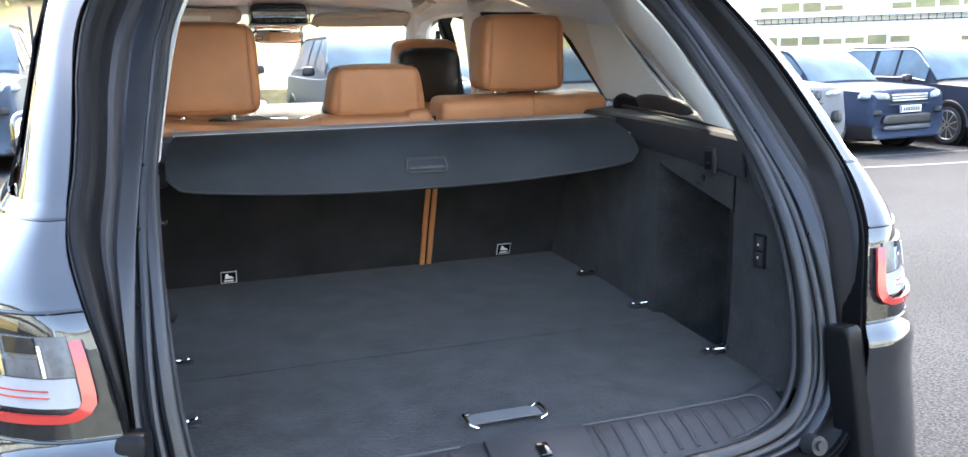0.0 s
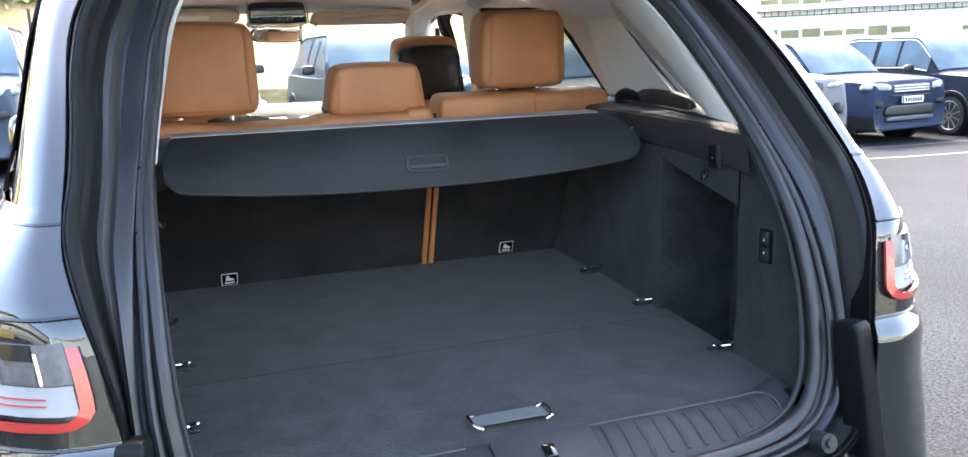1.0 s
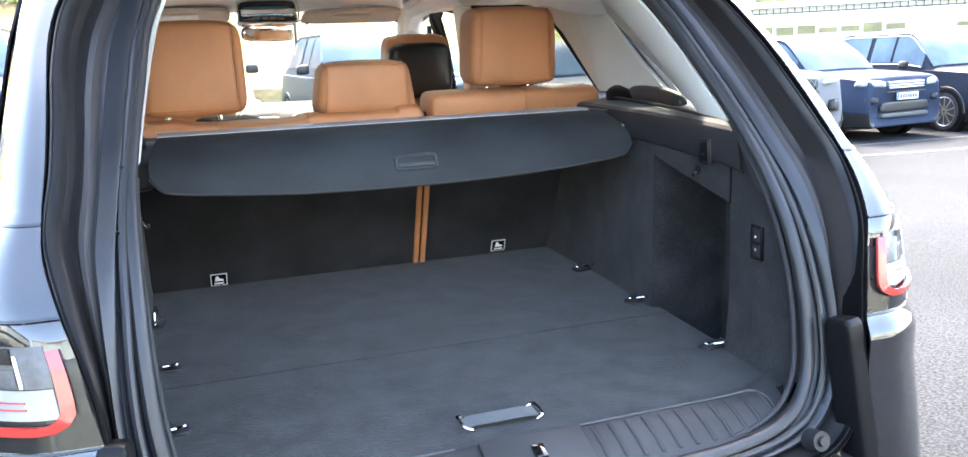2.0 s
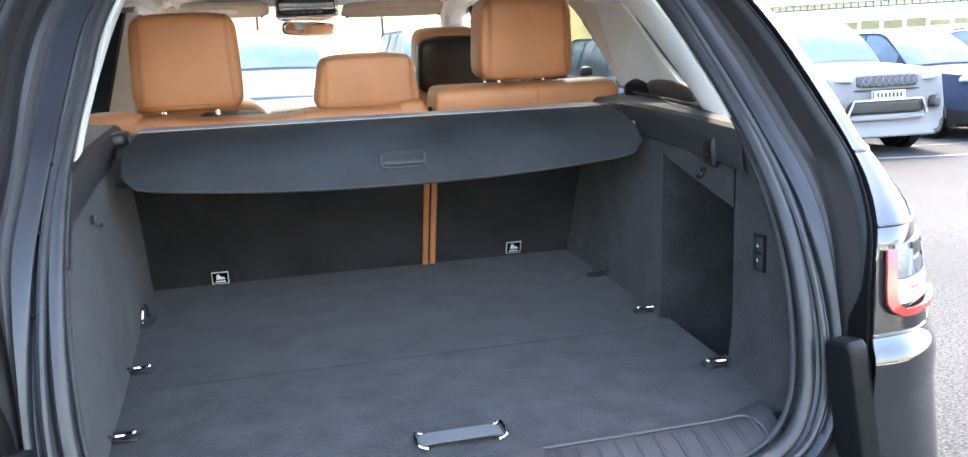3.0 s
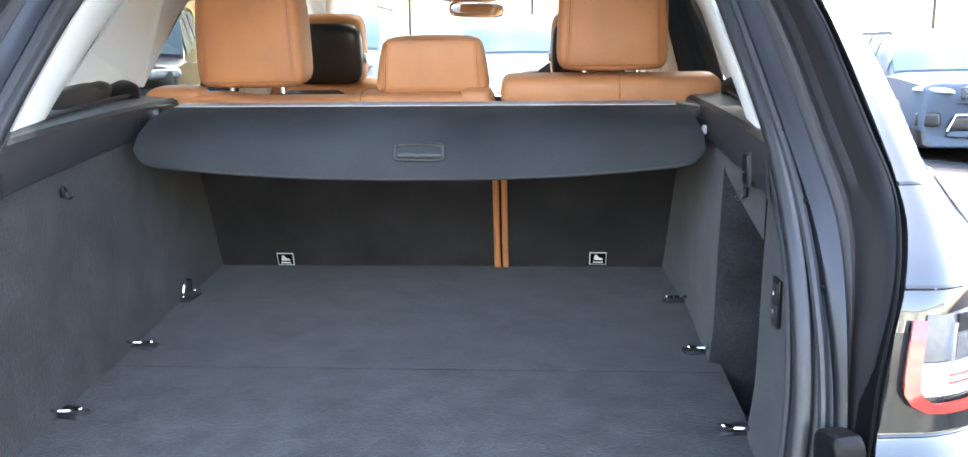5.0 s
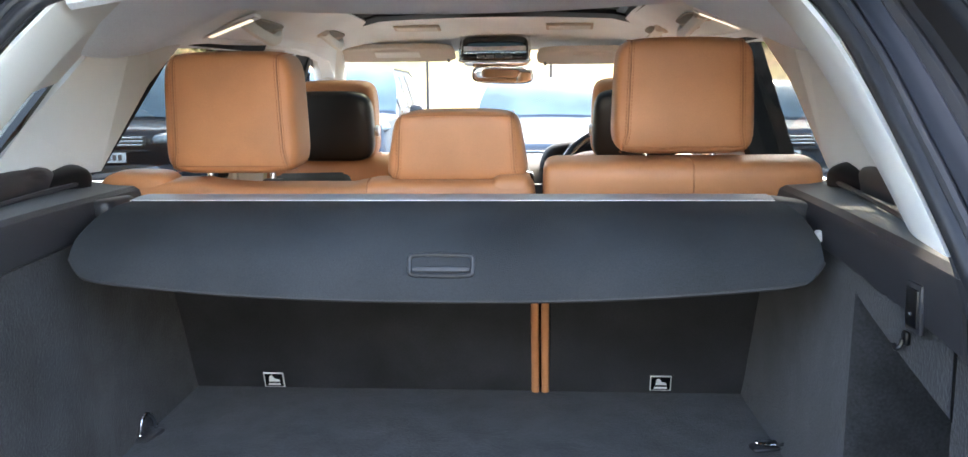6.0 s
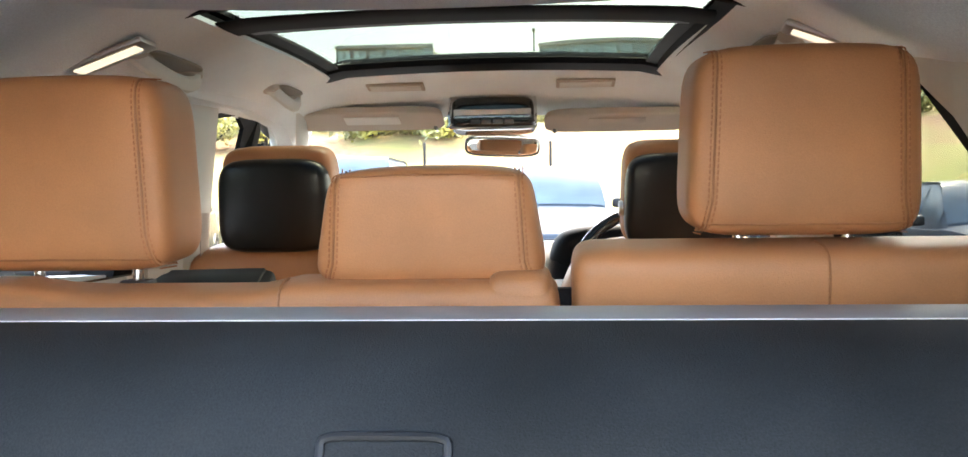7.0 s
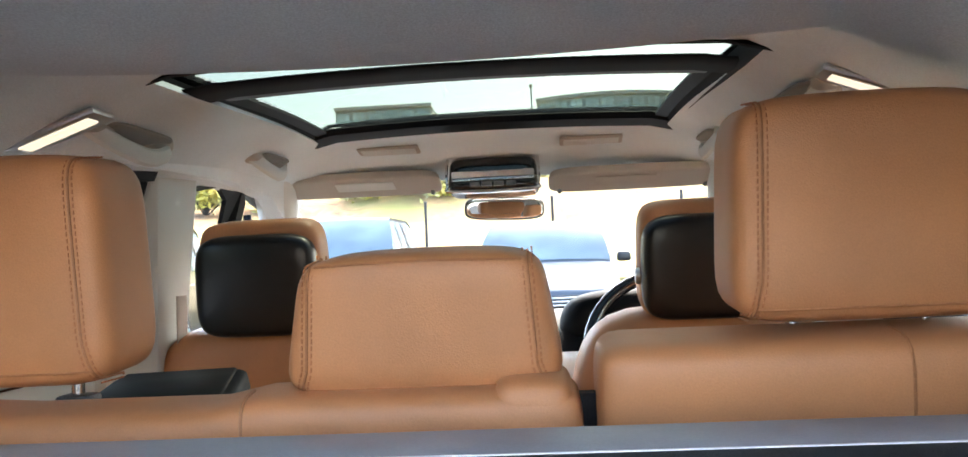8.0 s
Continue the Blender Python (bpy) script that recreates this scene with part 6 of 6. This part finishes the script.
for i in range(44):
    a = -66 + 92 * (i + rs.uniform(-0.3, 0.3)) / 43
    r_ = rs.choice((31, 34, 37, 39)) + rs.uniform(-1, 1)
    zz = 3.6 + (r_ - 31) * 0.17
    shrub(r_ * math.sin(radians(a)), r_ * math.cos(radians(a)), zz - 0.2, rs.uniform(1.0, 1.8), i)

CONCRETE = mat("pale_render", (0.84, 0.80, 0.70), 0.9, grain=0.1, scale=3, blotch=0.1, blotch_scale=0.3)
WINDOW = mat("window_glass", (0.50, 0.54, 0.48), 0.15, metal=0.7, coat=0.6, blotch=0.4, blotch_scale=0.2)
MULLION = mat("window_frame", (0.55, 0.55, 0.52), 0.5, grain=0.05)


CLADDING = mat("pale_cladding", (0.70, 0.71, 0.72), 0.6, grain=0.1, scale=3, blotch=0.15, blotch_scale=0.3)
DARK_CLAD = mat("dark_cladding", (0.035, 0.035, 0.038), 0.6, grain=0.1, scale=3, blotch=0.15, blotch_scale=0.3)
BLIND = mat("drawn_blind", (0.22, 0.19, 0.09), 0.7, grain=0.1, scale=4, blotch=0.3, blotch_scale=0.4)


def facade(name, label, m, W_, storeys, z_base, h_st, bays, curve=0.0, rail=False, wall_mat=CONCRETE):
    """A building front of storeys with glazed bays; curve bends it in plan."""
    t = thing(name, label, "building", kind="")
    rnd_ = random.Random(bays)
    def bend(x, y, z):
        return (x, y + curve * (x / W_ * 2) ** 2, z)
    H_ = storeys * h_st
    xs = np.linspace(-W_ / 2, W_ / 2, bays + 1)
    bm = B()
    sheet(bm, [[bend(x, 0.35, z) for x in xs] for z in (z_base, H_)], 6.0 if not curve else 0.3)
    part("wall", bm, wall_mat, t, "pale rendered wall" if wall_mat == CONCRETE else "clad wall")
    for k in range(storeys + 1):
        bm = B()
        z = k * h_st
        sheet(bm, [[bend(x * 1.01, yy, z + dz) for x in xs] for yy, dz in ((0.4, 0.35), (-0.15, 0.35), (-0.15, 0), (0.4, 0))])
        part("floor_band", bm, wall_mat, t, "storey band")
    for k in range(storeys):
        for a, b in zip(xs, xs[1:]):
            x0, x1 = a + (b - a) * 0.08, b - (b - a) * 0.08
            z0_, z1_ = (k * h_st + 0.55 + rnd_.uniform(0, 0.2), k * h_st + rnd_.uniform(1.1, 1.5)) if rail else (k * h_st + 0.9, (k + 1) * h_st - 0.25)
            if rail and rnd_.random() < 0.35:
                continue
            bm = B()
            sheet(bm, [[bend(x0, 0.2, z0_), bend(x1, 0.2, z0_)], [bend(x0, 0.2, z1_), bend(x1, 0.2, z1_)]], 0.05)
            wd = part("window", bm, BLIND if rail else WINDOW, t, "window with a drawn ochre blind" if rail else "glazed bay")
            if rail:
                continue
            bm = B()
            for xx in (x0, (x0 + x1) / 2, x1):
                p = bend(xx, 0.1, 0)
                box(bm, (p[0], p[1], (z0_ + z1_) / 2), (0.10, 0.10, z1_ - z0_))
            part("window_bars", bm, MULLION, wd, smooth=False)
    if rail:
        bm = B()
        for dz in (0.0, 0.45):
            tube(bm, [bend(x, -0.6, 1.87 * h_st + dz) for x in xs], 0.05, 5)
        for x in np.linspace(-W_ / 2, W_ / 2, bays * 3 + 1):
            p = bend(x, -0.6, 0)
            rod(bm, (p[0], p[1], 1.84 * h_st), (p[0], p[1], 1.87 * h_st + 0.45), 0.04, n=5)
        part("railing", bm, POST, t, "dark balcony railing")
    t.matrix_basis = m


facade("office_building", "pale office building with glazed bays beyond the bank", pose(-18, 100, 9.0), 10.8, 3, -1, 3.25, 6)
row = thing("house_row", "row of low cream and terracotta fronts beyond the bank", "building")
TERRACOTTA = mat("terracotta_render", (0.62, 0.24, 0.09), 0.9, grain=0.1, scale=3, blotch=0.12, blotch_scale=0.3)
for i in range(12):
    bm = B()
    box(bm, (-24.4 + 3.1 * i, 97, 11.4 + (0.35 if i % 3 == 1 else 0.0)), (3.0, 4.0, 6.4), 0.05)
    front = part("front", bm, TERRACOTTA if i in (0, 1, 2, 11) else CONCRETE, row, "terracotta front" if i in (0, 1, 2, 11) else "cream front", smooth=False)
    for k in (-0.75, 0.75):
        bm = B()
        box(bm, (-24.4 + 3.1 * i + k, 94.98, 12.9), (0.9, 0.10, 1.3), 0.02)
        part("window", bm, WINDOW, front, "small window", smooth=False)
facade("office_building", "pale curved office building with a glazed front", pose(6.8, 100, 9.0), 15.5, 3, -1, 3.3, 9, 2.5)
facade("terrace_building", "long cream building with window bands and a railing", pose(62, 64, -1.4, 0, 0, -45), 90, 4, -1, 3.0, 48, 0, True)

# unseen pale hall, added to bounce light into the boot and onto the headliner
facade("warehouse", "pale sunlit hall added out of view to light the boot", pose(14, -24, -0.1, 0, 0, 180), 52, 2, -0.5, 4.2, 13, wall_mat=CLADDING)
facade("warehouse", "dark clad hall beside the car park", pose(-21, -9, -0.1, 0, 0, 112), 34, 2, -0.5, 4.0, 17, wall_mat=DARK_CLAD)

# street lamp poles
for px, py in ((-1.0, 70), (11.5, 72)):
    lp = thing("street_lamp", "slim grey lamp pole beyond the bank", "street lamp", "street lamps")
    bm = B()
    rod(bm, (0, 0, 0), (0, 0, 8.0), 0.09, 0.05, 8)
    part("pole", bm, MULLION, lp)
    bm = B()
    box(bm, (0, -0.5, 8.0), (0.25, 1.0, 0.10), 0.03)
    part("head", bm, MULLION, lp)
    lp.matrix_basis = pose(px, py, 6.5)
